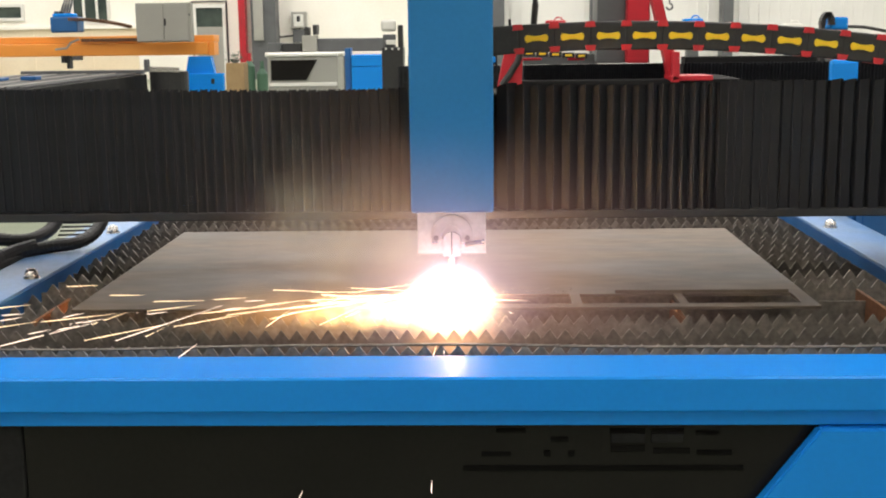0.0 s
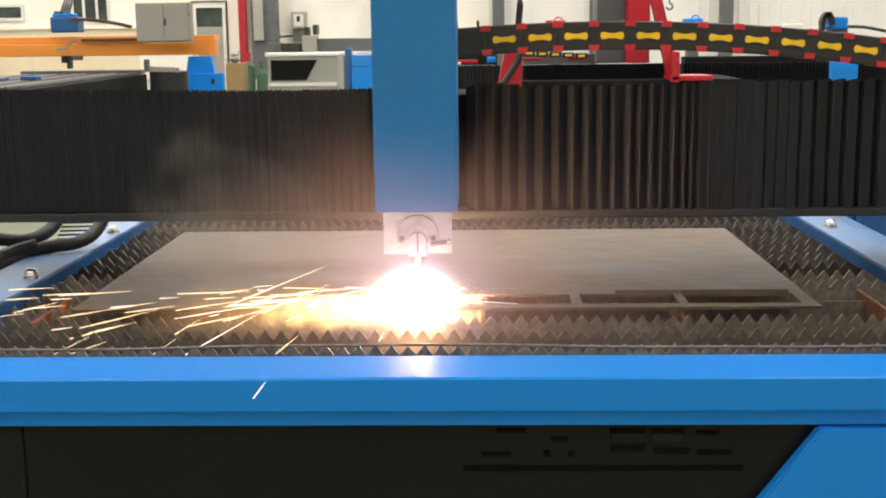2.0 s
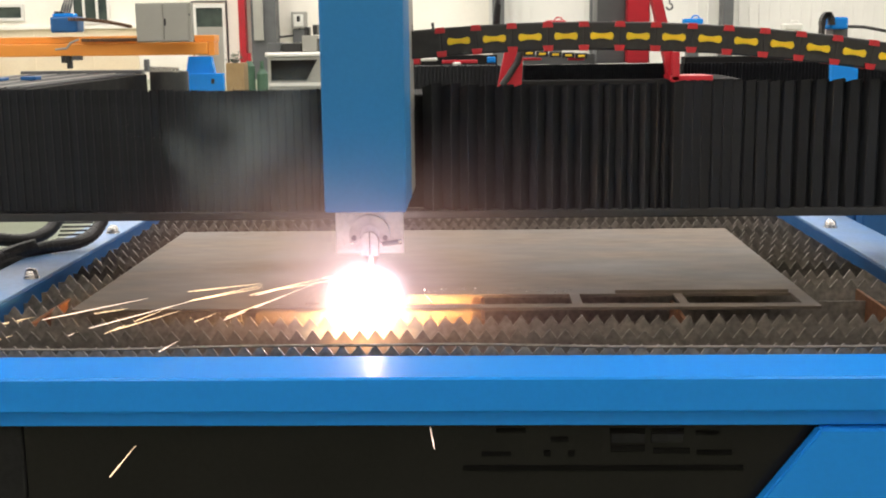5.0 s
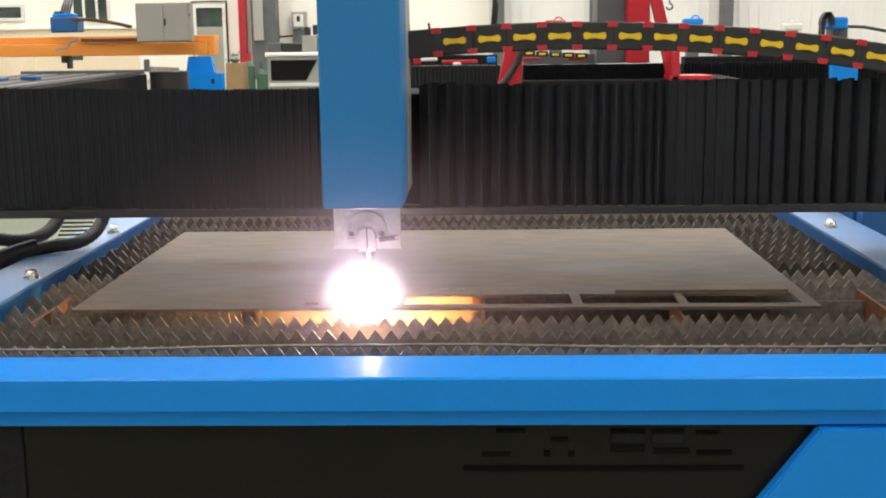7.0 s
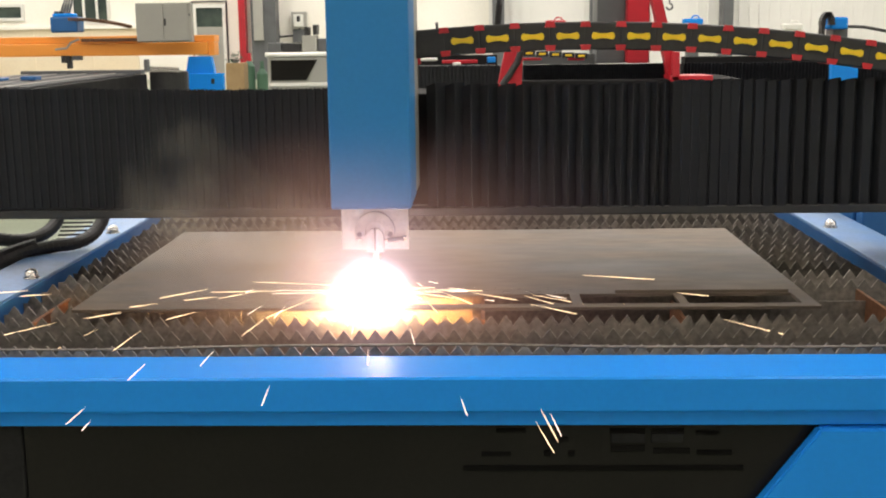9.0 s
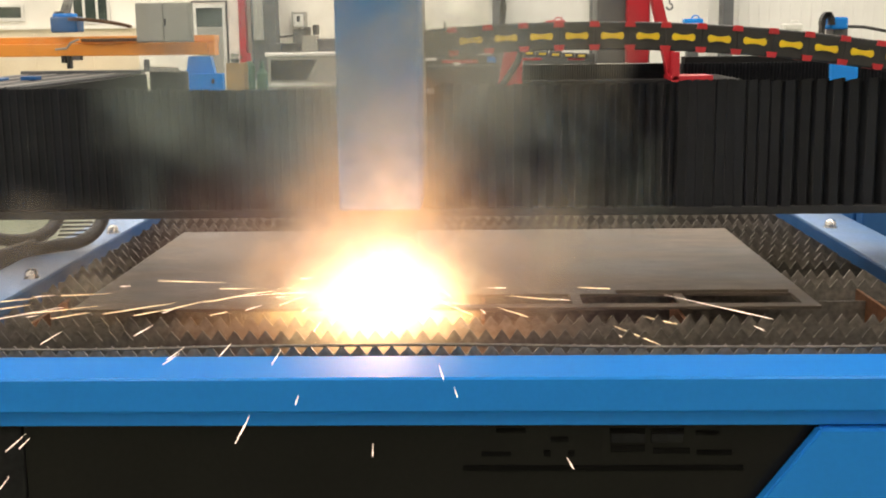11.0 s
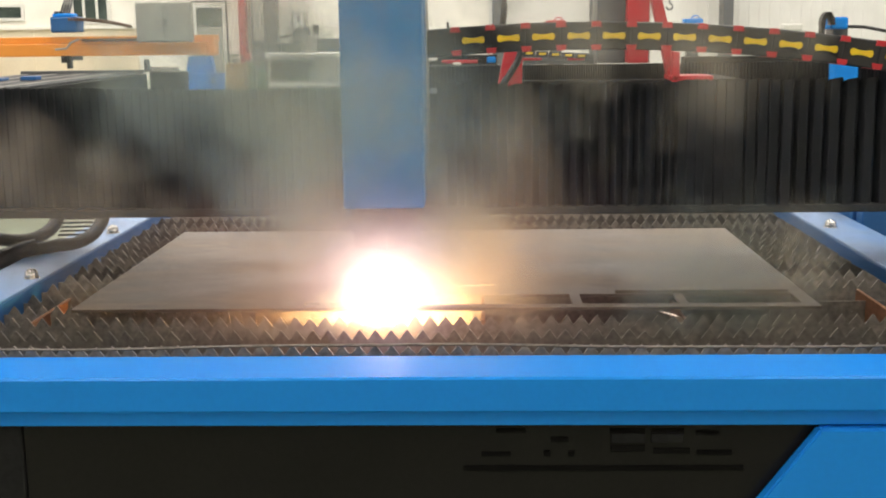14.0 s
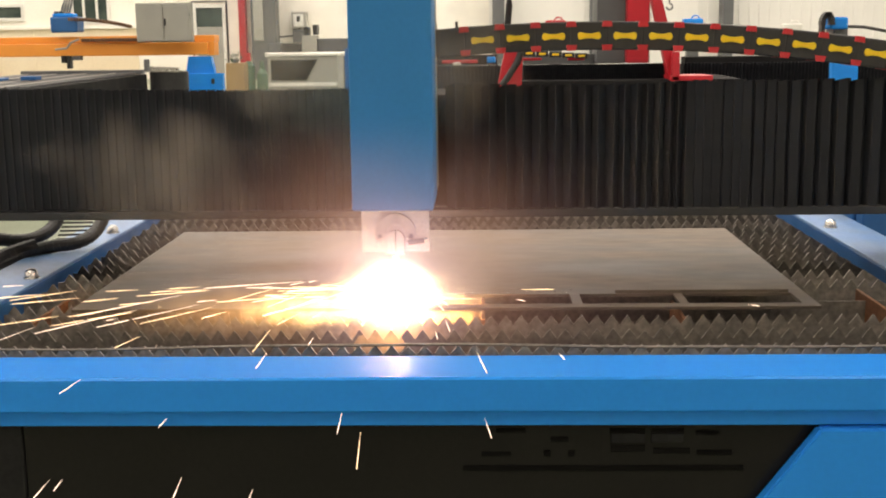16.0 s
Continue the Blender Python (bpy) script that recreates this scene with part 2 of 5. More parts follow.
def course(t):
    for (t0, a0, b0), (t1, a1, b1) in zip(COURSE, COURSE[1:]):
        if t <= t1:
            f = max(0.0, (t - t0) / (t1 - t0))
            return a0 + (a1 - a0) * f, b0 + (b1 - b0) * f
    return COURSE[-1][1:]


# ---- the hall ----
def hall():
    bm = B()
    box(bm, -24, 26, -9, 36, -0.2, 0)
    tagged(part("floor", bm, FLOOR_PAINT), "grey-green painted concrete workshop floor", "floor", kind="structure")
    for name, r, mat, label in (("wall_north", (-24, 26, 35, 35.3, 0, 8.5), WALL_PAINT, "cream painted far workshop wall"),
                                ("wall_south", (-24, 26, -9.3, -9, 0, 8.5), WALL_PAINT, "cream painted workshop wall"),
                                ("wall_west", (-24.3, -24, -9.3, 35.3, 0, 8.5), WALL_PAINT, "cream painted workshop side wall"),
                                ("wall_east", (26, 26.3, -9.3, 35.3, 0, 8.5), CLADDING, "white clad workshop side wall")):
        bm = B()
        box(bm, *r)
        tagged(part(name, bm, mat), label, "wall", kind="structure")
    bm = B()
    box(bm, -24.3, 26.3, -9.3, 35.3, 8.5, 8.7)
    tagged(part("ceiling", bm, ROOF), "white sheet workshop roof", "ceiling", kind="structure")


hall()


# ---- the cutting table ----
TOP = 0.86          # height of the table frame and of the sheet
X0, X1 = -0.83, 0.768   # inner faces of the side rails


def cutting_table():
    table = thing("cutting_table", pose(0, 1.5, 0), "blue painted steel cutting table with black front panel", "machine")
    # front beam: a folded channel with a light upper lip
    bm = B()
    prism(bm, [(0.003, 0.811), (0.0, 0.814), (0.0, 0.857), (0.003, 0.86), (0.108, 0.86), (0.111, 0.857), (0.111, 0.79), (0.022, 0.79), (0.022, 0.811)], -1.12, 1.06)
    bmesh.ops.rotate(bm, verts=bm.verts, cent=(0, 0, 0), matrix=Matrix(((0, 1, 0), (1, 0, 0), (0, 0, 1))))
    bmesh.ops.recalc_face_normals(bm, faces=bm.faces)
    part("front_beam", bm, BLUE, table, "glossy blue front beam")
    bm = B()
    box(bm, -1.12, 1.06, 0.012, 0.02, 0.789, 0.8105, 0.002)
    part("lower_lip", bm, BLUE, table)
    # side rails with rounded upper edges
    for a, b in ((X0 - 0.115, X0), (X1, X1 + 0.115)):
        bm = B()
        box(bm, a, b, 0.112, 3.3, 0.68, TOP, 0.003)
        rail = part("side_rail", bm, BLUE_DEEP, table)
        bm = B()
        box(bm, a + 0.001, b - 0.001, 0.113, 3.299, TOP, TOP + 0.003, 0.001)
        part("rail_top", bm, PALE_RAIL, rail, "pale upper face")
    # lower body: black panel, left stile, bevelled blue door
    bm = B()
    box(bm, -0.632, 0.62, 0.024, 0.034, 0.08, 0.789, 0.001)
    part("front_panel", bm, BLACK_GLOSS, table, "glossy black front panel")
    # thin bars drawn on the panel in place of a reflection in its gloss
    for u0, u1, v0, v1, mat in ((-0.025, 0.356, 0.721, 0.728, BLACK_REFLECTION), (0.0, 0.04, 0.742, 0.748, BLACK_REFLECTION), (0.094, 0.118, 0.762, 0.769, BLACK_REFLECTION), (0.085, 0.094, 0.741, 0.75, BLACK_REFLECTION),
                                (0.118, 0.127, 0.741, 0.75, BLACK_REFLECTION), (0.176, 0.222, 0.748, 0.757, BLACK_REFLECTION), (0.176, 0.222, 0.761, 0.774, BLACK_MATT), (0.174, 0.222, 0.775, 0.781, BLACK_REFLECTION),
                                (0.234, 0.283, 0.745, 0.753, BLACK_REFLECTION), (0.23, 0.274, 0.761, 0.774, BLACK_MATT), (0.23, 0.274, 0.775, 0.781, BLACK_REFLECTION), (0.292, 0.34, 0.743, 0.75, BLACK_REFLECTION),
                                (0.29, 0.322, 0.772, 0.777, BLACK_REFLECTION), (0.02, 0.06, 0.775, 0.781, BLACK_REFLECTION)):
        bm = B()
        box(bm, u0, u1, 0.0215, 0.0238, v0, v1, 0.0008)
        part("raised_bar", bm, mat, table)
    bm = B()
    box(bm, -1.12, -0.634, 0.022, 0.05, 0.08, 0.789, 0.003)
    part("side_panel", bm, BLACK_MATT, table)
    bm = B()
    prism(bm, [(0.452, 0.787), (1.06, 0.787), (1.06, 0.08), (-0.08, 0.08)], 0.0, 0.022)
    bmesh.ops.bevel(bm, geom=list(bm.edges), offset=0.003, segments=2, affect="EDGES")
    part("front_door", bm, BLUE, table, "blue panel with a slanted edge")
    for x, y in ((-1.1, 0.06), (0.98, 0.06), (-1.1, 3.1), (0.98, 3.1)):
        bm = B()
        box(bm, x, x + 0.08, y, y + 0.08, 0, 0.7, 0.004)
        part("leg", bm, BLUE_DEEP, table)
    for a, b in ((X0 - 0.1, X0 - 0.08), (X1 + 0.08, X1 + 0.1)):
        bm = B()
        box(bm, a, b, 0.15, 3.28, 0.1, 0.679, 0.003)
        part("skirt_panel", bm, BLUE_DEEP, table)
    # trough under the slats
    bm = B()
    box(bm, X0, X1, 0.13, 3.29, 0.56, 0.58)
    part("trough_floor", bm, SOOT, table)
    bm = B()
    box(bm, X0, X1, 3.28, 3.3, 0.58, 0.85)
    part("trough_back", bm, SOOT, table)
    # partition plates under the sheet
    bm = B()
    box(bm, -0.42, -0.016, 0.616, 0.622, 0.6, 0.842)
    part("partition", bm, STEEL, table)
    # the plate at x 0.001 is added to block the jet's light
    for x, y0, y1 in ((-0.752, 0.375, 0.56), (0.001, 0.385, 1.0), (0.333, 0.375, 0.52), (0.682, 0.39, 0.6)):
        bm = B()
        box(bm, x, x + 0.006, y0, y1, 0.6, 0.8435)
        part("cross_plate", bm, RUST_LIT, table, "rusty cross plate, tinted for the orange light on it")
    # domed bolts on the rails
    spots = [(X0 - 0.021, 0.649), (X0 - 0.021, 1.151), (X1 + 0.03, 1.156), (X0 - 0.021, 1.65), (X1 + 0.03, 1.65), (X1 + 0.03, 0.65), (X0 - 0.021, 2.15), (X1 + 0.03, 2.15)]
    for x, y in spots:
        bm = B()
        rod(bm, (0, 0, 0), (0, 0, 0.002), 0.0155, 0.0155, 24)
        rod(bm, (0, 0, 0.002), (0, 0, 0.01), 0.0125, 0.0125, 24)
        dome = bmesh.ops.create_uvsphere(bm, u_segments=24, v_segments=12, radius=0.0125)["verts"]
        bmesh.ops.scale(bm, vec=(1, 1, 0.75), verts=dome)
        bmesh.ops.translate(bm, vec=(0, 0, 0.0095), verts=dome)
        bolt = part("bolt", bm, BRIGHT_STEEL, table, "shiny domed bolt", pose(x, y, TOP + 0.003))
        for p in bolt.data.polygons:
            p.use_smooth = True
    return table


TABLE = cutting_table()


def slat_mesh(seed, burnt=0):
    """A support strip with saw teeth along its upper edge, worn here and there; a burnt one lacks a stretch under the cut."""
    rng = random.Random(seed)
    bm = B()
    outline = [(X1 - 0.002, -0.12), (X0 + 0.002, -0.12)]
    x = X0 + 0.002
    shift = rng.uniform(0, 0.02)
    outline.append((x, -0.016))
    x += 0.004 + shift * 0.5
    while x < X1 - 0.03:
        low = -0.0165 + rng.uniform(-0.0008, 0.0012)
        tip = rng.uniform(-0.0012, 0.0)
        if rng.random() < 0.06:
            tip -= rng.uniform(0.001, 0.004)
        if burnt == 2 and x > 0.5:
            outline += [(x, -0.02), (x + 0.0248, -0.02)]
            x += 0.0248
            continue
        if burnt and x > -0.44:
            outline += [(x, -0.1), (x + 0.0115, -0.098 + tip), (x + 0.0133, -0.1)]
            x += 0.0248
            continue
        outline += [(x, low), (x + 0.0115 + rng.uniform(-0.0006, 0.0006), tip), (x + 0.0133, tip - 0.0002)]
        x += 0.0248
    outline.append((X1 - 0.002, -0.1 if burnt == 1 else -0.02))
    prism(bm, outline, -0.0015, 0.0015)
    return bm


def slats():
    for i in range(34):
        y = 1.69 + 0.0885 * i
        tilt = random.uniform(-2.0, 2.0)
        strip = part("slat", slat_mesh(i, {3: 1, 4: 2}.get(i, 0)), SLAT, TABLE, "", pose(0, y - 1.5, 0.8545, tilt))
    bm = B()
    pts = [(X0 + 0.02 + k * 0.04, 1.672 - 1.5 + 0.002 * math.sin(k * 0.7), 0.856 + 0.003 * math.sin(k * 0.23 + 4)) for k in range(40)]
    tube(bm, pts, 0.0022, 6)
    part("edge_wire", bm, SLAT, TABLE)


slats()


def steel_sheet():
    """The sheet being cut, with the openings already cut along its front edge."""
    bm = B()
    xs = [-0.69, -0.30, -0.275, -0.258, -0.243, -0.13, 0.155, 0.172, 0.335, 0.35, 0.538, 0.563]
    ys = [1.901, 1.926, 1.944, 2.0, 2.675]
    holes = {(1, 1), (3, 1), (5, 1), (5, 2), (7, 1), (7, 2), (9, 1), (9, 2)}
    zs = (0.855, 0.86)
    grid = {(i, j, k): bm.verts.new((x, y, z)) for i, x in enumerate(xs) for j, y in enumerate(ys) for k, z in enumerate(zs)}
    solid = {(i, j) for i in range(len(xs) - 1) for j in range(len(ys) - 1)} - holes
    for i, j in solid:
        c = [(i, j), (i + 1, j), (i + 1, j + 1), (i, j + 1)]
        bm.faces.new([grid[(a, b, 1)] for a, b in c])
        bm.faces.new([grid[(a, b, 0)] for a, b in c[::-1]])
        for (a, b), (d, e), side in ((c[0], c[1], (i, j - 1)), (c[1], c[2], (i + 1, j)), (c[2], c[3], (i, j + 1)), (c[3], c[0], (i - 1, j))):
            if side not in solid:
                bm.faces.new((grid[(a, b, 0)], grid[(d, e, 0)], grid[(d, e, 1)], grid[(a, b, 1)]))
    box(bm, 0.235, 0.534, 2.001, 2.004, 0.8602, 0.866)
    ob = part("steel_sheet", bm, STEEL)
    return tagged(ob, "dull grey-brown steel sheet with rectangular cut-outs, lying on the slats", "sheet metal")


SHEET = steel_sheet()


def slag_beads():
    """Small beads of spatter beside the cut line."""
    rng = random.Random(12)
    bm = B()
    bmesh.ops.create_icosphere(bm, subdivisions=2, radius=0.0016)
    me = bpy.data.meshes.new("slag_bead")
    bm.to_mesh(me)
    bm.free()
    me.materials.append(BRIGHT_STEEL)
    for k in range(26):
        ob = new("slag_bead", me)
        ob.parent = SHEET
        ob.location = (-0.1 + 0.0105 * k + rng.uniform(-0.004, 0.004), 2.008 + rng.choice((0.0, 0.006, 0.028)) + rng.uniform(0, 0.006), 0.861)


slag_beads()


# ---- the gantry ----
GANTRY_Y = 2.12


def gantry():
    g = thing("gantry", pose(0, GANTRY_Y, TOP), "blue moving gantry with black bellows over its beam", "gantry")
    bm = B()
    box(bm, -1.2, 0.99, 0.036, 0.24, 0.13, 0.34, 0.004)
    part("beam", bm, BLACK_MATT, g)
    bm = B()
    box(bm, -1.2, 0.99, 0.0, 0.03, 0.114, 0.13, 0.002)
    part("lower_guide", bm, BLACK_PLASTIC, g)
    bm = B()
    box(bm, 0.55, 1.09, 0.045, 0.16, 0.3405, 0.346, 0.002)
    part("chain_tray", bm, BLACK_MATT, g)
    for a, b in ((-1.2, -1.06), (0.885, 0.99)):
        bm = B()
        box(bm, a, b, 0.05, 0.3, 0.006, 0.13, 0.004)
        box(bm, a + 0.01, b - 0.01, 0.02, 0.34, -0.2, 0.004, 0.004)
        part("end_carriage", bm, BLUE_DEEP, g)
    return g


GANTRY = gantry()
N_RIGHT, N_LEFT = 40, 52


def pleat_mesh(half, depth, flat, z0, z1, name, seam=False):
    """One fold of the bellows: a front of a given flatness between two slanting flanks, or a panel with a raised seam."""
    bm = B()
    if seam:
        plan = [(-half, depth), (-half * 0.2, depth * 0.75), (-half * 0.07, 0.0), (half * 0.07, 0.0), (half * 0.2, depth * 0.75), (half, depth)]
    else:
        plan = [(-half, depth), (-half * (flat + 0.1), 0.0022), (-half * flat, 0.0), (half * flat, 0.0006), (half * (flat + 0.1), 0.003), (half, depth)]
    low = [bm.verts.new((x, y, z0)) for x, y in plan]
    high = [bm.verts.new((x, y, z1 - 0.004 * (y / depth) + 0.0035 * x / half)) for x, y in plan]
    for i in range(len(plan) - 1):
        bm.faces.new((low[i], low[i + 1], high[i + 1], high[i]))
    bm.faces.new(high)
    bm.faces.new(low[::-1])
    bm.faces.new((low[-1], low[0], high[0], high[-1]))
    bmesh.ops.recalc_face_normals(bm, faces=bm.faces)
    me = bpy.data.meshes.new(name)
    bm.to_mesh(me)
    bm.free()
    me.materials.append(BLACK_CLOTH)
    return me


def bellows():
    wide = pleat_mesh(0.0185, 0.018, 0.42, 0.13, 0.361, "pleat")
    sharp = pleat_mesh(0.0185, 0.02, 0.06, 0.13, 0.361, "pleat")
    narrow = pleat_mesh(0.0115, 0.0032, 0.0, 0.13, 0.357, "pleat", True)
    right, left = [], []
    for n, store in ((N_RIGHT, right), (N_LEFT, left)):
        for i in range(n):
            ob = new("pleat", narrow if store is left else sharp if i < 17 else wide)
            ob.parent = GANTRY
            store.append(ob)
    return right, left


RIGHT_PLEATS, LEFT_PLEATS = bellows()
PLEAT_WOBBLE = [random.Random(5 + i).uniform(-1, 1) for i in range(160)]


def pleat_pose(side, i, hx):
    w = PLEAT_WOBBLE[i + (80 if side < 0 else 0)]
    if side > 0:
        a, b, n = 0.035 + hx, 0.99, N_RIGHT
        f = (i + 0.5) / n
        f = f + 0.055 * math.sin(2 * math.pi * f) - 0.04 * math.sin(math.pi * f)
        return pose(a + (b - a) * f + 0.003 * w, 0.0005 * w, 0.002 * w - 0.004 * math.sin(math.pi * min(1, 2 * f)), 0, 0, 4 * w)
    a, b, n = -1.05, -0.118 + hx, N_LEFT
    f = (i + 0.5) / n
    return pose(a + (b - a) * f, 0.0006 * w, 0.0008 * w + 0.003 * math.sin(6.0 * f), 0, 0, 1.2 * w)


def carriage():
    """The blue column that carries the cutting head, with plate, flange and nozzle."""
    c = new("head_carriage")
    c.parent = GANTRY
    c["label"] = "tall blue cutting head column"
    bm = B()
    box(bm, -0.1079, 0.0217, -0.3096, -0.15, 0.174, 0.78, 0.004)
    part("column", bm, DIMMED_BLUE, c, "blue sheet-metal cover")
    bm = B()
    box(bm, -0.104, 0.018, -0.149, 0.034, 0.168, 0.74, 0.003)
    part("column_back", bm, GREY_PAINT, c, "grey rear housing")
    # head plate hanging under the column, with a round flange, a split nozzle holder and a sensor plug
    x0, x1, z0, z1, cx = -0.104, 0.0096, 0.0895, 0.173, -0.047
    bm = B()
    arc = [(cx + 0.015, z0), (cx + 0.015, z0 + 0.022)] + [(cx + 0.015 * math.cos(a), z0 + 0.022 + 0.015 * math.sin(a)) for a in [math.pi * k / 12 for k in range(1, 12)]] + [(cx - 0.015, z0 + 0.022), (cx - 0.015, z0)]
    prism(bm, [(x0, z0), (x0, z1), (x1, z1), (x1, z0)] + arc, -0.205, -0.196)
    part("head_plate", bm, HEAD_STEEL, c, "bright steel plate")
    bm = B()
    ring = [(cx + 0.034 * math.cos(a), 0.1215 + 0.034 * math.sin(a)) for a in [math.pi * (-0.12 + 1.24 * k / 30) for k in range(31)]]
    inner = [(cx + 0.0165 * math.cos(a), 0.1215 + 0.0165 * math.sin(a)) for a in [math.pi * (1.12 - 1.24 * k / 20) for k in range(21)]]
    prism(bm, ring + inner, -0.212, -0.2055)
    part("flange", bm, FLANGE_STEEL, c, "dull half-round flange")
    for side in (-1, 1):
        bm = B()
        prism(bm, [(cx + side * 0.0012, 0.0865), (cx + side * 0.0012, 0.1265), (cx + side * 0.007, 0.1255), (cx + side * 0.012, 0.121), (cx + side * 0.0145, 0.113), (cx + side * 0.0145, 0.0865)], -0.214, -0.19)
        part("nozzle_clamp", bm, HEAD_STEEL, c, "bright split clamp half")
    bm = B()
    rod(bm, (cx, -0.188, 0.172), (cx, -0.188, 0.08), 0.0115, 0.0115, 28)
    rod(bm, (cx, -0.188, 0.08), (cx, -0.188, 0.052), 0.0115, 0.003, 28)
    part("nozzle", bm, BRIGHT_STEEL, c, "tapered metal nozzle")
    for dx in (-0.026, 0.026):
        bm = B()
        rod(bm, (cx + dx, -0.212, 0.117), (cx + dx, -0.2155, 0.117), 0.0042, 0.0042, 12)
        part("screw", bm, BLACK_PLASTIC, c, "black socket screw")
    for z, x in ((0.109, cx - 0.027), (0.108, cx + 0.022)):
        bm = B()
        box(bm, x - 0.006, x + 0.006, -0.2145, -0.2125, z - 0.0015, z + 0.0015, 0.0006)
        part("pin", bm, BRIGHT_STEEL, c)
    bm = B()
    rod(bm, (cx + 0.022, -0.218, 0.107), (cx + 0.049, -0.218, 0.111), 0.0042, 0.0042, 12)
    plug = part("sensor_plug", bm, GREY_DARK, c, "dark sensor plug")
    bm = B()
    rod(bm, (cx + 0.0492, -0.218, 0.111), (cx + 0.054, -0.218, 0.1117), 0.0046, 0.0046, 12)
    part("plug_ring", bm, BRIGHT_STEEL, plug)
    bm = B()
    box(bm, cx - 0.05, cx + 0.05, -0.195, -0.16, 0.1505, 0.1675, 0.002)
    part("plate_bracket", bm, GREY_DARK, c)
    return c


CARRIAGE = carriage()


# ---- cable chain on the gantry ----
PITCH_LINK = 0.0632
N_LINKS = 17


def chain_link(parent, catch=True):
    link = new("chain_link")
    link.parent = parent
    bm = B()
    for y in (0.0, 0.07):
        box(bm, -PITCH_LINK * 0.52, PITCH_LINK * 0.52, y, y + 0.008, -0.025, 0.025, 0.003)
    box(bm, -0.02, 0.02, 0.006, 0.072, 0.016, 0.021, 0.001)
    box(bm, -0.02, 0.02, 0.006, 0.072, -0.021, -0.016, 0.001)
    part("link_body", bm, BLACK_PLASTIC, link)
    # bone-shaped yellow catch
    outline = []
    for side in (1, -1):
        for k in range(7):
            a = (-75 + 25 * k) * math.pi / 180
            outline.append((side * (0.0148 + 0.0058 * math.cos(a)), side * 0.0068 * math.sin(a)))
        outline.append((side * 0.005, side * 0.0042))
        outline.append((-side * 0.005, side * 0.0042))
    if catch:
        bm = B()
        prism(bm, outline, -0.0045, 0.0)
        part("yellow_catch", bm, YELLOW, link, "yellow bone-shaped catch")
    for z in (-0.0205, 0.0205):
        bm = B()
        s = 1 if z > 0 else -1
        prism(bm, [(PITCH_LINK / 2 - 0.0095, z - s * 0.0048), (PITCH_LINK / 2 + 0.0095, z - s * 0.0048), (PITCH_LINK / 2 + 0.0075, z + s * 0.0052), (PITCH_LINK / 2 - 0.0075, z + s * 0.0052)], -0.0035, 0.06)
        part("red_stop", bm, RED, link, "red stop block")
    return link


def cable_chain():
    c = thing("cable_chain", pose(0, 2.1, TOP), "black cable chain with yellow catches and red stops, above the gantry", "cable chain")
    first = chain_link(c)
    lead = chain_link(c, False)
    for x in (PITCH_LINK * 0.3, -PITCH_LINK * 0.3):
        part("post", rod(B(), (x, 0.03, 0.02), (x, 0.03, 0.036), 0.0025, 0.0025, 10), BLACK_PLASTIC, lead)
    links = [lead, first] + [copy_thing(first, pose(0, 0, 0)) for _ in range(N_LINKS - 2)]
    return c, links


CHAIN, LINKS = cable_chain()


def link_pose(i, hx):
    x = hx + 0.1015 + PITCH_LINK * (i - 1)
    top = 0.25 + 0.57 * hx
    a = 0.145
    z = 1.3025 - TOP - a * (x - top) ** 2
    return pose(x, 0, max(z, 0.377), 0, math.degrees(math.atan(2 * a * (x - top))), 0)


# ---- flame and sparks at the cut ----
SPOT = Vector((-0.047, 1.932, 0.862))


def cloud_mesh(size, seed, rough=0.12):
    """A flattish, uneven cloud body."""
    bm = B()
    bmesh.ops.create_icosphere(bm, subdivisions=4, radius=1.0)
    for v in bm.verts:
        n = noise.noise(v.co * 1.7 + Vector((seed, 0, 0))) * rough + noise.noise(v.co * 4.0 + Vector((0, seed, 0))) * rough * 0.5
        v.co = Vector((v.co.x * size[0], v.co.y * size[1], v.co.z * size[2])) * (1 + n)
    for f in bm.faces:
        f.smooth = True
    return bm


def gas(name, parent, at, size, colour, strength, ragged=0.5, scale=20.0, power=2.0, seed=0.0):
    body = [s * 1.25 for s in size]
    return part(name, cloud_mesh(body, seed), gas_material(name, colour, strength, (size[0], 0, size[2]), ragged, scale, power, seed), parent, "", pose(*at))


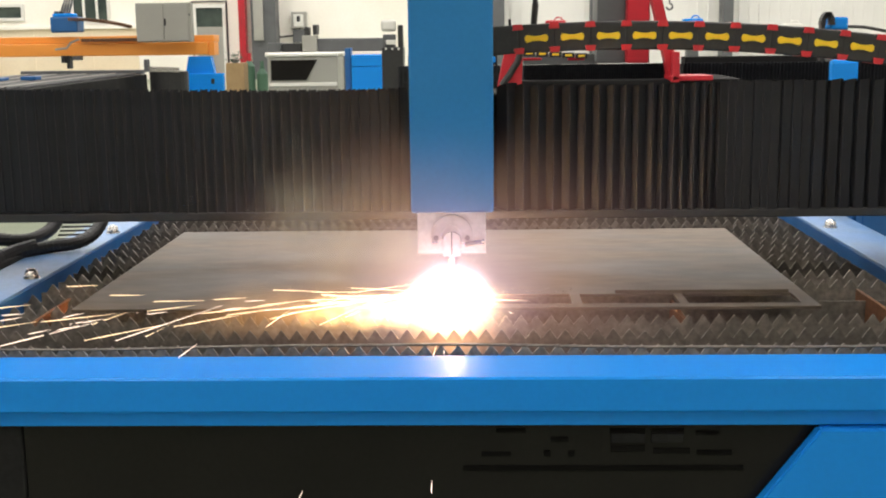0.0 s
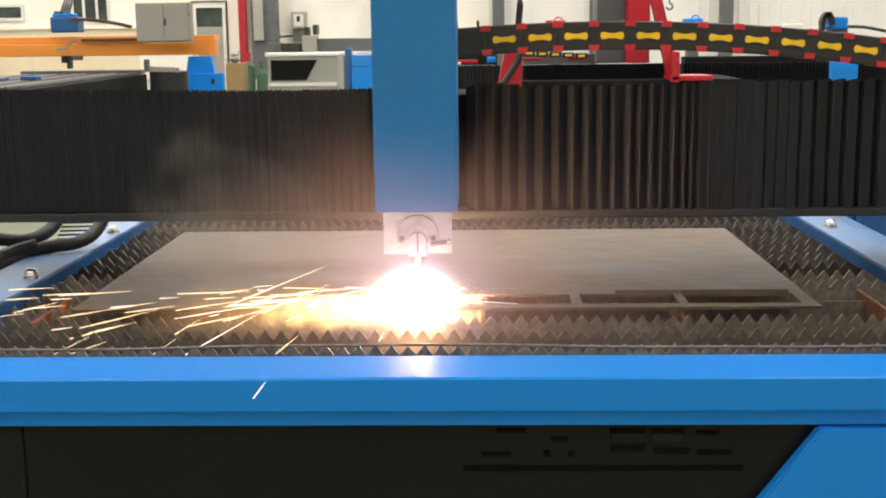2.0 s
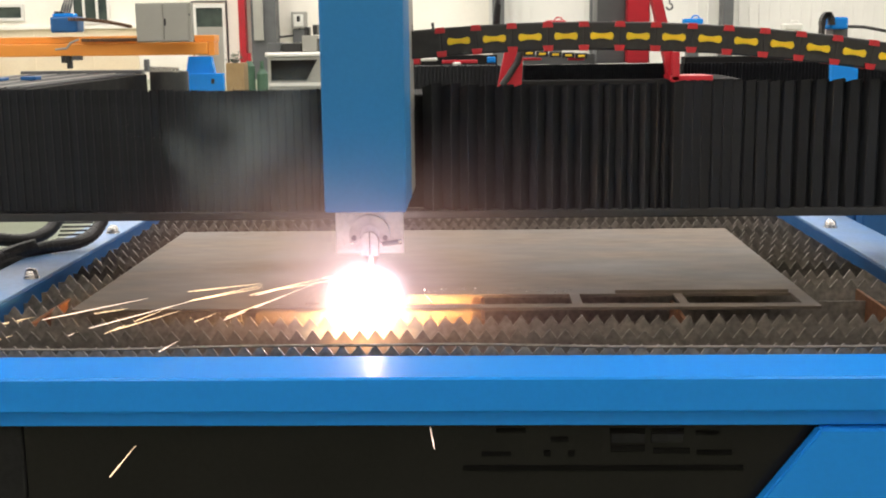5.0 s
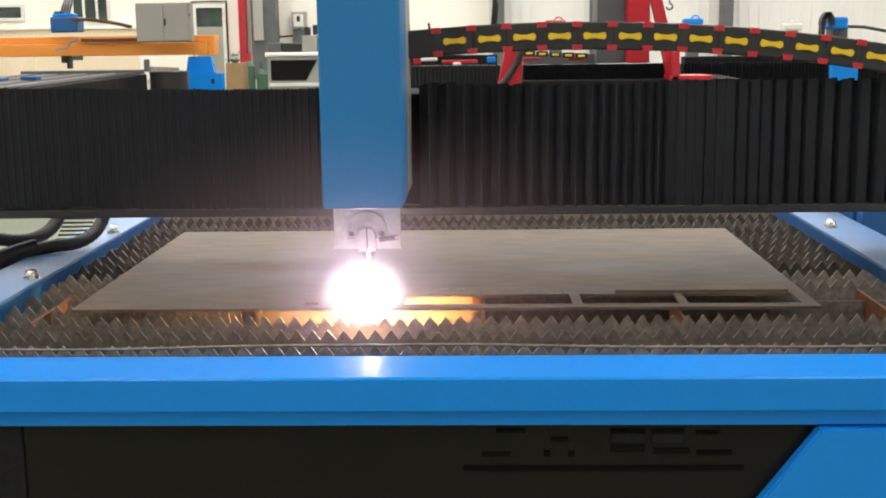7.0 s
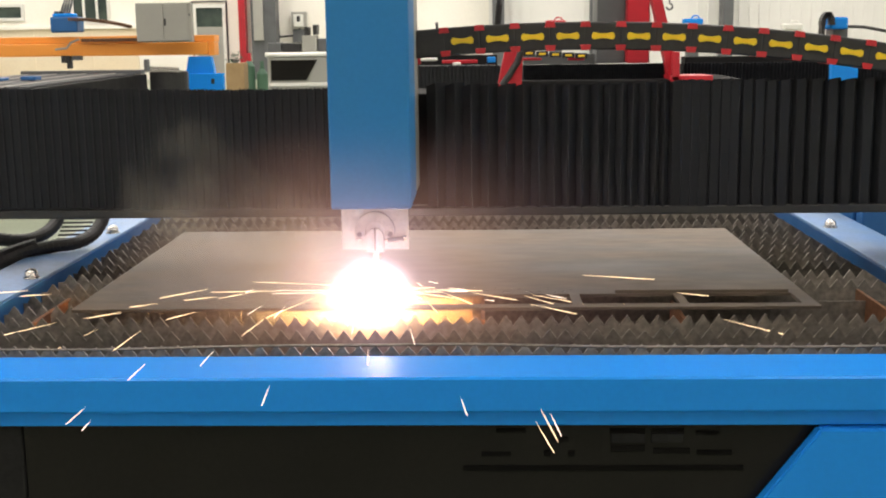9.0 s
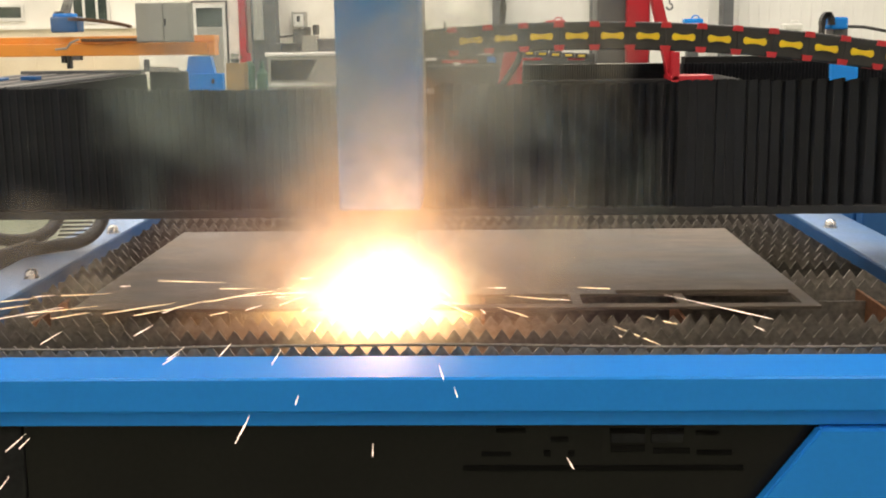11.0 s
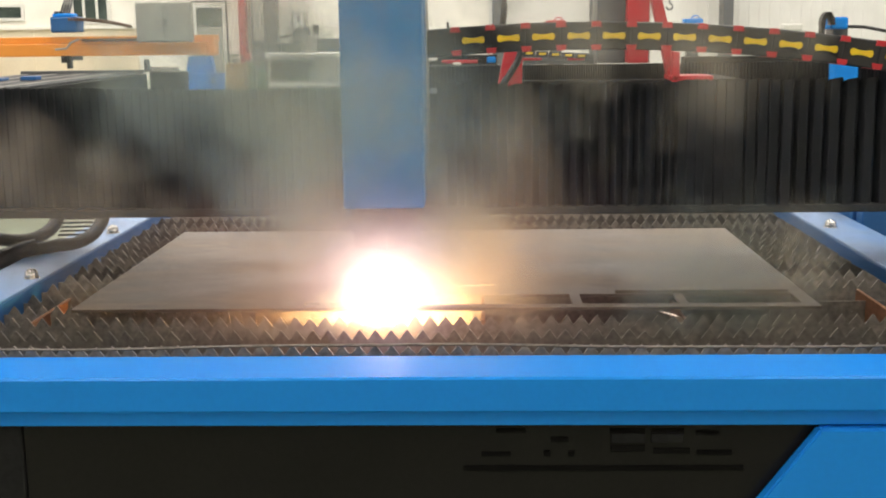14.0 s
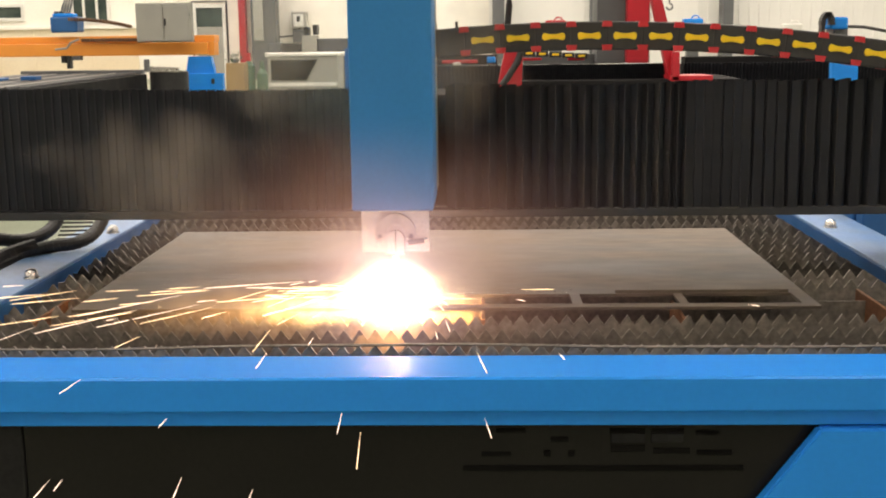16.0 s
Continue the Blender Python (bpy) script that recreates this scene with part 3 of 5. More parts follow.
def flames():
    arc = thing("cutting_arc", pose(*SPOT), "white-hot cutting arc with a pale violet fringe and drawn glare", "flame")
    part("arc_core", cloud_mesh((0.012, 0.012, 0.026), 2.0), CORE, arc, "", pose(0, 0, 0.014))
    # Shells hung in front of the arc stand in for its glare and bloom.
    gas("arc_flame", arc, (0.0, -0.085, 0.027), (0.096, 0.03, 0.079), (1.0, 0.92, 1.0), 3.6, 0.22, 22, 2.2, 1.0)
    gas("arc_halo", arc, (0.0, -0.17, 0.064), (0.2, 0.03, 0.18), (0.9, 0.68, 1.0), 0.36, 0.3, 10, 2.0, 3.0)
    gas("arc_bloom", arc, (0.02, -0.175, 0.075), (0.55, 0.03, 0.3), (1.0, 0.62, 0.6), 0.065, 0.3, 5, 1.6, 4.0)
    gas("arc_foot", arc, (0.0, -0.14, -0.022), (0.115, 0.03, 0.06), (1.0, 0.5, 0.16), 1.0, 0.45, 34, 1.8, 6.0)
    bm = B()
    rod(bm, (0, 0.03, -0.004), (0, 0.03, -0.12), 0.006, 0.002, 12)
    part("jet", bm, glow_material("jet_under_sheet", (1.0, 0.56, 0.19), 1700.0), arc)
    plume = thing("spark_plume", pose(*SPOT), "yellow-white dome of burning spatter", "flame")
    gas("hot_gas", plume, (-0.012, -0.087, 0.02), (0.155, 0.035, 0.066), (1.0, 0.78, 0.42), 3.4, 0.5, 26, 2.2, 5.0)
    # Wide warm glare over head and bellows, drawn as a glowing shell.
    gas("warm_bloom", plume, (-0.02, -0.175, 0.085), (0.46, 0.035, 0.28), (1.0, 0.48, 0.26), 0.17, 0.4, 7, 2.0, 8.0)
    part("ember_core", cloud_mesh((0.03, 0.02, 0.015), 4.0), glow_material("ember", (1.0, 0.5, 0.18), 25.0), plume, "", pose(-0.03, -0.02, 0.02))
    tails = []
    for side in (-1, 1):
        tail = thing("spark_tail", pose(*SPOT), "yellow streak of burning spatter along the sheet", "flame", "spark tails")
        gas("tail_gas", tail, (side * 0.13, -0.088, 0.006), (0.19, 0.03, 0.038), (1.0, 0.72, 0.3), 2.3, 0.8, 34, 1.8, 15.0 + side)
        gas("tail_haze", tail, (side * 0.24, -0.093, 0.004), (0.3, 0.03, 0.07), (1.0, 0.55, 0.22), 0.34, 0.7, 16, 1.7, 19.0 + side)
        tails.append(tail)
    blaze = thing("burning_smoke", pose(*SPOT), "dome of flame and smoke column, its orange firelight given as glow", "flame")
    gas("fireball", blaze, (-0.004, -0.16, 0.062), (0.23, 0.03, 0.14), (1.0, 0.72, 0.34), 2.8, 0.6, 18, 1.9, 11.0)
    # Flame and firelit smoke: the fire's light on the smoke is put in as glow.
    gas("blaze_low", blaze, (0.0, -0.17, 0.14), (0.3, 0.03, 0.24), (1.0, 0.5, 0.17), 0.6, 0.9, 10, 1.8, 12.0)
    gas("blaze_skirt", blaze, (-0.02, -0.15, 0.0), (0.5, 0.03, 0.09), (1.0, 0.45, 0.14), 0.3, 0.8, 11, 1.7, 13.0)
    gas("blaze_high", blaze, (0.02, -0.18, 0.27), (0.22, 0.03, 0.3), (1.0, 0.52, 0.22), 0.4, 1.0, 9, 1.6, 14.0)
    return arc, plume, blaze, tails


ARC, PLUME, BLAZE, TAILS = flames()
BLAZE_RISE = [(0.0, 0.0), (9.4, 0.0), (10.2, 0.85), (11.3, 0.95), (11.7, 0.97), (12.0, 1.0), (12.3, 1.04), (12.45, 0.85), (12.6, 0.0), (16.0, 0.0)]
# seconds and how far the plume has risen through the cut (0 under the bed, 1 full)
PLUME_RISE = [(0.0, 0.97), (1.5, 0.97), (2.0, 1.0), (4.0, 1.03), (4.9, 0.98), (5.4, 0.0), (7.7, 0.0), (7.95, 0.95), (8.5, 0.97), (9.0, 0.95), (10.0, 1.0),
              (11.3, 1.03), (12.4, 1.02), (12.75, 0.97), (13.0, 0.95), (14.1, 0.94), (14.35, 0.98), (15.0, 1.0), (16.0, 1.03)]
# the same for the streak that trails to either side
TAIL_RISE = [[(0.0, 1.0), (4.7, 1.0), (5.2, 0.0), (8.2, 0.0), (8.4, 0.9), (8.8, 0.9), (9.1, 0.0), (15.1, 0.0), (15.35, 0.95), (16.0, 1.0)],
             [(0.0, 0.0), (7.6, 0.0), (7.9, 1.0), (8.15, 1.0), (8.45, 0.9), (8.8, 0.0), (12.3, 0.0), (12.45, 1.0), (12.6, 1.0), (12.85, 0.0), (14.15, 0.0), (14.4, 1.0), (14.8, 0.95), (15.1, 0.0), (16.0, 0.0)]]

# how lively each fan of sparks is, from the first time to the second
LIVELY = {"left": [(-0.5, 4.9, 0.95), (8.2, 9.1, 0.35), (9.1, 11.2, 0.4), (11.2, 12.45, 0.35), (14.7, 15.3, 0.45), (15.3, 16.1, 0.9)],
          "right": [(6.2, 6.4, 0.1), (7.85, 9.0, 0.5), (9.2, 11.2, 0.4), (11.2, 12.3, 0.4), (12.3, 12.75, 0.9), (13.4, 14.2, 0.06), (14.2, 15.3, 0.75), (15.3, 16.1, 0.15)],
          "front": [(-0.5, 4.9, 0.09), (8.0, 9.1, 0.35), (9.1, 11.2, 0.5), (11.2, 12.5, 0.9), (14.5, 15.3, 0.5), (15.3, 16.1, 0.9)]}


def spark_mesh(length, r, mat):
    bm = B()
    rod(bm, (-length, 0, 0), (-length * 0.3, 0, 0), r * 0.25, r, 6)
    rod(bm, (-length * 0.3, 0, 0), (0, 0, 0), r, r * 0.6, 6)
    me = bpy.data.meshes.new("spark")
    bm.to_mesh(me)
    bm.free()
    me.materials.append(mat)
    return me


def sparks():
    meshes = [spark_mesh(l, r, HOT_PALE if k in (0, 1, 5) else HOT) for k, (l, r) in enumerate(((0.018, 0.00065), (0.035, 0.00062), (0.055, 0.0006), (0.08, 0.00058), (0.12, 0.0006), (0.17, 0.00065)))]
    made = []
    for fan, n in (("left", 140), ("right", 70), ("front", 90)):
        for i in range(n):
            rng = random.Random("%s %d" % (fan, i))
            ob = new("spark", meshes[rng.choice((0, 1, 1, 2, 2, 3, 3, 4, 4, 5)) if fan != "front" else rng.choice((0, 1, 1, 1, 2))])
            tagged(ob, "glowing orange-yellow spark of molten metal", "spark", "sparks from the cut")
            made.append((ob, fan, i))
    return made


SPARKS = sparks()


def spark_rows(fan, i):
    rng = random.Random("flight %s %d" % (fan, i))
    rows, t = [], -0.45 + rng.uniform(0, 0.5)
    turn = None
    hide = Vector((0, 0, -0.2))

    def rest(time, q):
        hx, gy = course(max(0, min(16, time)))
        return (time, Matrix.Translation(SPOT + Vector((hx, gy, 0)) + hide) @ q.to_matrix().to_4x4())

    while t < 16.2:
        live = max([a for t0, t1, a in LIVELY[fan] if t0 <= t < t1] or [0])
        if rng.random() > live:
            t += 0.25
            continue
        hx, gy = course(max(0, min(16, t)))
        start = SPOT + Vector((hx, gy, 0.006))
        if fan == "left":
            v = Vector((-rng.uniform(1.8, 7.5), rng.uniform(-1.5, 0.05), rng.uniform(0.15, 0.8)))
        elif fan == "right":
            v = Vector((rng.uniform(1.6, 6.0), rng.uniform(-1.4, 0.05), rng.uniform(0.15, 0.8)))
        else:
            v = Vector((rng.uniform(-2.0, 1.2), -rng.uniform(1.6, 2.9), rng.uniform(0.6, 1.3)))
        last = 2 * v.z / 9.8 + 0.05 if fan != "front" else rng.uniform(0.34, 0.44)
        rows_here = []
        for k in range(5):
            s = last * k / 4
            p = start + v * s + Vector((0, 0, -4.9 * s * s))
            way = v + Vector((0, 0, -9.8 * s))
            rows_here.append((t + s, Matrix.Translation(p) @ way.to_track_quat("X", "Z").to_matrix().to_4x4()))
        first_turn = rows_here[0][1].to_quaternion()
        rows.append(rest(t - 0.034, first_turn))
        rows += rows_here
        rows.append(rest(t + last + 0.034, rows_here[-1][1].to_quaternion()))
        t += last + 0.07 + rng.uniform(0, 0.06)
    if not rows:
        q = Euler((0, 0, 0)).to_quaternion()
        return [rest(0, q), rest(16, q)]
    inside = [r for r in rows if 0 <= r[0] <= 16]
    before = [r for r in rows if r[0] < 0]
    if not inside or inside[0][0] > 0:
        near = before[-1] if before else rows[0]
        if inside and before and inside[0][0] - near[0] < 0.2:
            f = (0 - near[0]) / (inside[0][0] - near[0])
            inside.insert(0, (0.0, Matrix.Translation(near[1].translation.lerp(inside[0][1].translation, f)) @ near[1].to_quaternion().to_matrix().to_4x4()))
        else:
            inside.insert(0, (0.0, rows[0][1] if not before else near[1]))
    if inside[-1][0] < 16:
        inside.append((16.0, inside[-1][1]))
    return inside


# ---- smoke ----
PUFF_SIZES = ((0.3, 0.26), (0.17, 0.19))


def puffs():
    """Curling veils of smoke; each leaves the cut at its own time and drifts off."""
    made, meshes = [], []
    shades = ((0.62, 0.58, 0.48), (0.46, 0.54, 0.5), (0.63, 0.53, 0.43), (0.47, 0.55, 0.57))
    for s, (w, h) in enumerate(PUFF_SIZES):
        for k, c in enumerate(shades):
            bm = B()
            bmesh.ops.create_grid(bm, x_segments=36, y_segments=36, size=1.0)
            for v in bm.verts:
                p = Vector((v.co.x * w * 1.15, 0, v.co.y * h * 1.15))
                q = p * 5.0 + Vector((0, 7.0 * k, 0))
                p.y = 0.035 * noise.noise(q) + 0.01 * noise.noise(q * 2.7) + 0.015 * (v.co.x ** 2 + v.co.y ** 2)
                v.co = p
            for f in bm.faces:
                f.smooth = True
            me = bpy.data.meshes.new("smoke_puff")
            bm.to_mesh(me)
            bm.free()
            me.materials.append(smoke_material("smoke", c, 0.3, (w, 0, h), k * 3.1 + s * 1.7))
            meshes.append(me)
    births = [-1.4 + 1.1 * k for k in range(6)] + [7.8, 8.1, 8.4, 8.7, 9.0] + [9.4 + 0.037 * k for k in range(122)] + [14.0 + 0.5 * k for k in range(4)]
    rng = random.Random(21)
    for k, born in enumerate(births):
        small = k % 2
        ob = tagged(new("smoke_puff", meshes[rng.randrange(4) + 4 * small]), "grey-brown puff of cutting smoke", "smoke", "smoke puffs")
        drift = rng.uniform(-0.9, 0.1) if born < 9.2 or born > 13.9 else rng.uniform(-0.35, 0.4) if small else rng.uniform(-1.2, 0.9)
        made.append((ob, born, drift, rng.uniform(-0.03, 0.005), rng.uniform(0.7, 1.3), rng.uniform(-60, 60), 0 if born < 9 or born > 13.9 else 1 if k % 4 == 0 else 2 if k % 7 == 4 else 0))
    return made


PUFFS = puffs()


def puff_rows(born, drift, depth, pace, spin, layer):
    def at(t):
        age = t - born
        hx, gy = course(max(0, min(16, t)))
        y = (1.93, 1.7, 1.8)[layer] + depth
        if age <= 0:
            return pose(SPOT.x - 0.1, y, 0.32)
        up = 0.9 * min(1, age / 0.3) * 0.55 + 0.16 * pace * max(0, age - 0.25)
        if layer == 2:
            up = 0.56 * min(1, age / 0.3) + 0.03 * age
            return pose(SPOT.x + hx + (1.5 if drift > 0 else -1.5) * 0.3 * min(age, 2.2), y + 0.05, 0.34 + up + (0.9 * (age - 2.2) ** 1.5 if age > 2.2 else 0.0))
        if age > 1.9:
            up += 0.75 * (age - 1.9) ** 1.5
        return pose(SPOT.x + hx + drift * 0.3 * min(age, 4.0), y, min(0.34 + up + (0.3 * min(1, age / 0.3) if layer == 1 else 0.0), 7.5), 0, spin * min(age, 4) / 4, 0)
    times = sorted({0.0, 16.0} | {round(born + a, 2) for a in (-0.05, 0.0, 0.15, 0.3, 0.6, 1.2, 1.9, 2.3, 2.8, 3.4, 4.5, 7.0) if 0 < born + a < 16})
    return [(t, at(t)) for t in times]


def motions():
    walk(GANTRY, [(t, pose(0, GANTRY_Y + gy, TOP)) for t, hx, gy in COURSE])
    walk(CHAIN, [(t, pose(0, 2.1 + gy, TOP)) for t, hx, gy in COURSE])
    walk(CARRIAGE, [(t, pose(hx, 0, 0)) for t, hx, gy in COURSE])
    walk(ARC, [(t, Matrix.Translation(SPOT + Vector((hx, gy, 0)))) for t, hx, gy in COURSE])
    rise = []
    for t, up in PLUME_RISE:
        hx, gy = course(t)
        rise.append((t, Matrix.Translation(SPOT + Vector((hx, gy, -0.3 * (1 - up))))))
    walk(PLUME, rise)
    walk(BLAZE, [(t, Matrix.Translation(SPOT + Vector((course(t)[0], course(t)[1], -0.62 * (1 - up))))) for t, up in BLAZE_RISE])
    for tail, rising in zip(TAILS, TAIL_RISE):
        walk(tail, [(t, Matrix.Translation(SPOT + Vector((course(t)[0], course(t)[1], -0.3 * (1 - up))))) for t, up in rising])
    for i, ob in enumerate(RIGHT_PLEATS):
        walk(ob, [(t, pleat_pose(1, i, hx)) for t, hx, gy in COURSE])
    for i, ob in enumerate(LEFT_PLEATS):
        walk(ob, [(t, pleat_pose(-1, i, hx)) for t, hx, gy in COURSE])
    for i, ob in enumerate(LINKS):
        walk(ob, [(t, link_pose(i, hx)) for t, hx, gy in COURSE])
    for ob, fan, i in SPARKS:
        walk(ob, spark_rows(fan, i))
    for ob, *how in PUFFS:
        walk(ob, puff_rows(*how))
    walk(HEAD_HOSE, [(t, pose(0.092 + 0.5 * hx, 2.2 + gy, 1.29)) for t, hx, gy in COURSE])


# ---- the far wall and what stands against it ----
def block(name, parent, mat, x0, x1, z0, z1, y0, y1, bevel=0.004, label=""):
    bm = B()
    box(bm, x0, x1, y0, y1, z0, z1, bevel)
    return part(name, bm, mat, parent, label)


def far_wall():
    # ribbed white cladding over one half of the far wall
    bm = B()
    box(bm, 0.3, 26, 34.93, 35.0, 0, 8.4)
    x = 0.35
    while x < 25.9:
        box(bm, x, x + 0.06, 34.905, 34.93, 0, 8.4)
        x += 0.3
    tagged(part("wall_cladding", bm, CLADDING), "ribbed white sheet cladding on the far wall", "wall", kind="structure")
    # ledge under the windows
    bm = B()
    box(bm, -24, -9.1, 34.86, 35, 1.5, 1.6, 0.01)
    tagged(part("trim_ledge", bm, WALL_PAINT), "cream window ledge", "trim", kind="structure")
    bm = B()
    box(bm, -24, -10.1, 34.94, 34.99, 0, 1.56, 0.01)
    for k in range(7):
        box(bm, -22 + 1.75 * k, -21.94 + 1.75 * k, 34.92, 34.939, 0, 1.49)
    tagged(part("trim_panel", bm, WAINSCOT), "tan lower wall panelling with thin battens", "trim", kind="structure")
    for name, r, panes in (("window_1", (-15.207, -13.444, 1.760, 2.252), 2), ("window_2", (-12.053, -10.873, 1.657, 2.834), 3)):
        x0, x1, z0, z1 = r
        w = tagged(new(name), "white framed workshop window", "window", kind="structure")
        w.location = (x0, 34.98, z0)
        W, H = x1 - x0, z1 - z0
        for a, b, c, d in ((0, W, 0, 0.09), (0, W, H - 0.09, H), (0, 0.09, 0.09, H - 0.09), (W - 0.09, W, 0.09, H - 0.09)):
            block("frame", w, WHITE_PAINT, a, b, c, d, -0.06, 0.0)
        for k in range(1, panes):
            block("mullion", w, WHITE_PAINT, W * k / panes - 0.035, W * k / panes + 0.035, 0.09, H - 0.09, -0.055, 0.0)
        for k in range(panes):
            block("pane", w, GLASS_DARK, W * k / panes + 0.04, W * (k + 1) / panes - 0.04, 0.09, H - 0.09, -0.02, -0.01, 0)
    x0, x1, z0, z1 = -8.412, -7.451, -0.009, 2.167
    d = tagged(new("door_1"), "white framed door with a grey leaf, ajar panel in front", "door", kind="structure")
    d.location = (x0, 34.98, 0)
    W, H = x1 - x0, z1
    block("frame", d, WHITE_PAINT, 0, 0.09, 0, H, -0.08, 0)
    block("frame", d, WHITE_PAINT, W - 0.09, W, 0, H, -0.08, 0)
    block("frame", d, WHITE_PAINT, 0.09, W - 0.09, H - 0.1, H, -0.08, 0)
    block("door_glass", d, GLASS_DARK, 0.09, W - 0.09, H - 0.65, H - 0.1, -0.04, -0.02, 0)
    block("door_leaf", d, GREY_PAINT, 0.09, W - 0.09, 0, H - 0.65, -0.05, -0.02)
    block("outline", d, BLACK_PLASTIC, W + 0.01, W + 0.05, 0, H + 0.06, -0.03, 0)
    block("outline", d, BLACK_PLASTIC, -0.05, -0.01, 0, H + 0.06, -0.03, 0)
    block("outline", d, BLACK_PLASTIC, -0.05, W + 0.05, H + 0.06, H + 0.1, -0.03, 0)
    x0, x1, z0, z1 = -7.006, -6.806, 0.649, 2.280
    tagged(block("red_pillar", None, RED_PAINT, x0, x1, 0, 8.4, 34.6, 34.9), "red painted pipe boxing on the wall", "pillar", kind="structure")
    x0, x1, z0, z1 = -6.525, -5.809, 1.137, 2.250
    p = tagged(block("grey_pillar", None, GREY_DARK, x0, x1, 0, 8.4, 34.0, 34.6), "grey steel roof column", "pillar", kind="structure")
    x0, x1, z0, z1 = -6.438, -6.162, 1.109, 3.188
    tagged(block("grey_door_panel", None, GREY_PAINT, x0, x1, z0, z1, 33.9, 33.97), "pale grey panel on the steel column", "panel")
    x0, x1, z0, z1 = 6.968, 7.254, 1.288, 2.072
    tagged(block("roof_column", None, GREY_DARK, x0, x1, 0, 8.4, 34.2, 34.85), "dark grey steel roof column", "pillar", kind="structure")
    x0, x1, z0, z1 = 0.402, 0.739, 1.371, 2.159
    tagged(block("roof_column", None, GREY_DARK, x0, x1, 0, 8.4, 34.2, 34.85), "dark grey steel roof column", "pillar", kind="structure")
    x0, x1, z0, z1 = 3.224, 3.352, 1.179, 2.123
    tagged(block("downpipe", None, GREY_DARK, x0, x1, 0, 8.4, 34.6, 34.85), "thin dark downpipe on the cladding", "pipe")
    # switch box and its cables
    x0, x1, z0, z1 = -5.483, -5.035, 1.444, 1.913
    s = thing("switch_box", pose((x0 + x1) / 2, 34.9, z0), "pale grey wall switch box with hanging cables", "switch box")
    hw, hh = (x1 - x0) / 2, z1 - z0
    block("case", s, GREY_PAINT, -hw, hw, 0, hh, -0.15, 0.05, 0.01)
    block("cover", s, WHITE_PAINT, -hw * 0.7, hw * 0.6, hh * 0.1, hh * 0.85, -0.17, -0.15, 0.01)
    block("dial", s, BLACK_PLASTIC, -0.06, 0.04, hh * 0.4, hh * 0.75, -0.18, -0.17, 0.005)
    bm = B()
    tube(bm, [(-hw - 0.6, -0.05, 1.2), (-hw - 0.6, -0.05, 0.1), (-hw - 0.35, -0.06, -0.25), (-hw * 0.3, -0.06, -0.2), (0, -0.06, 0)], 0.03)
    part("cable", bm, BLACK_PLASTIC, s)
    block("lower_case", s, GREY_DARK, -hw * 0.9, hw * 0.8, -0.42, -0.03, -0.1, 0.05, 0.01)


far_wall()


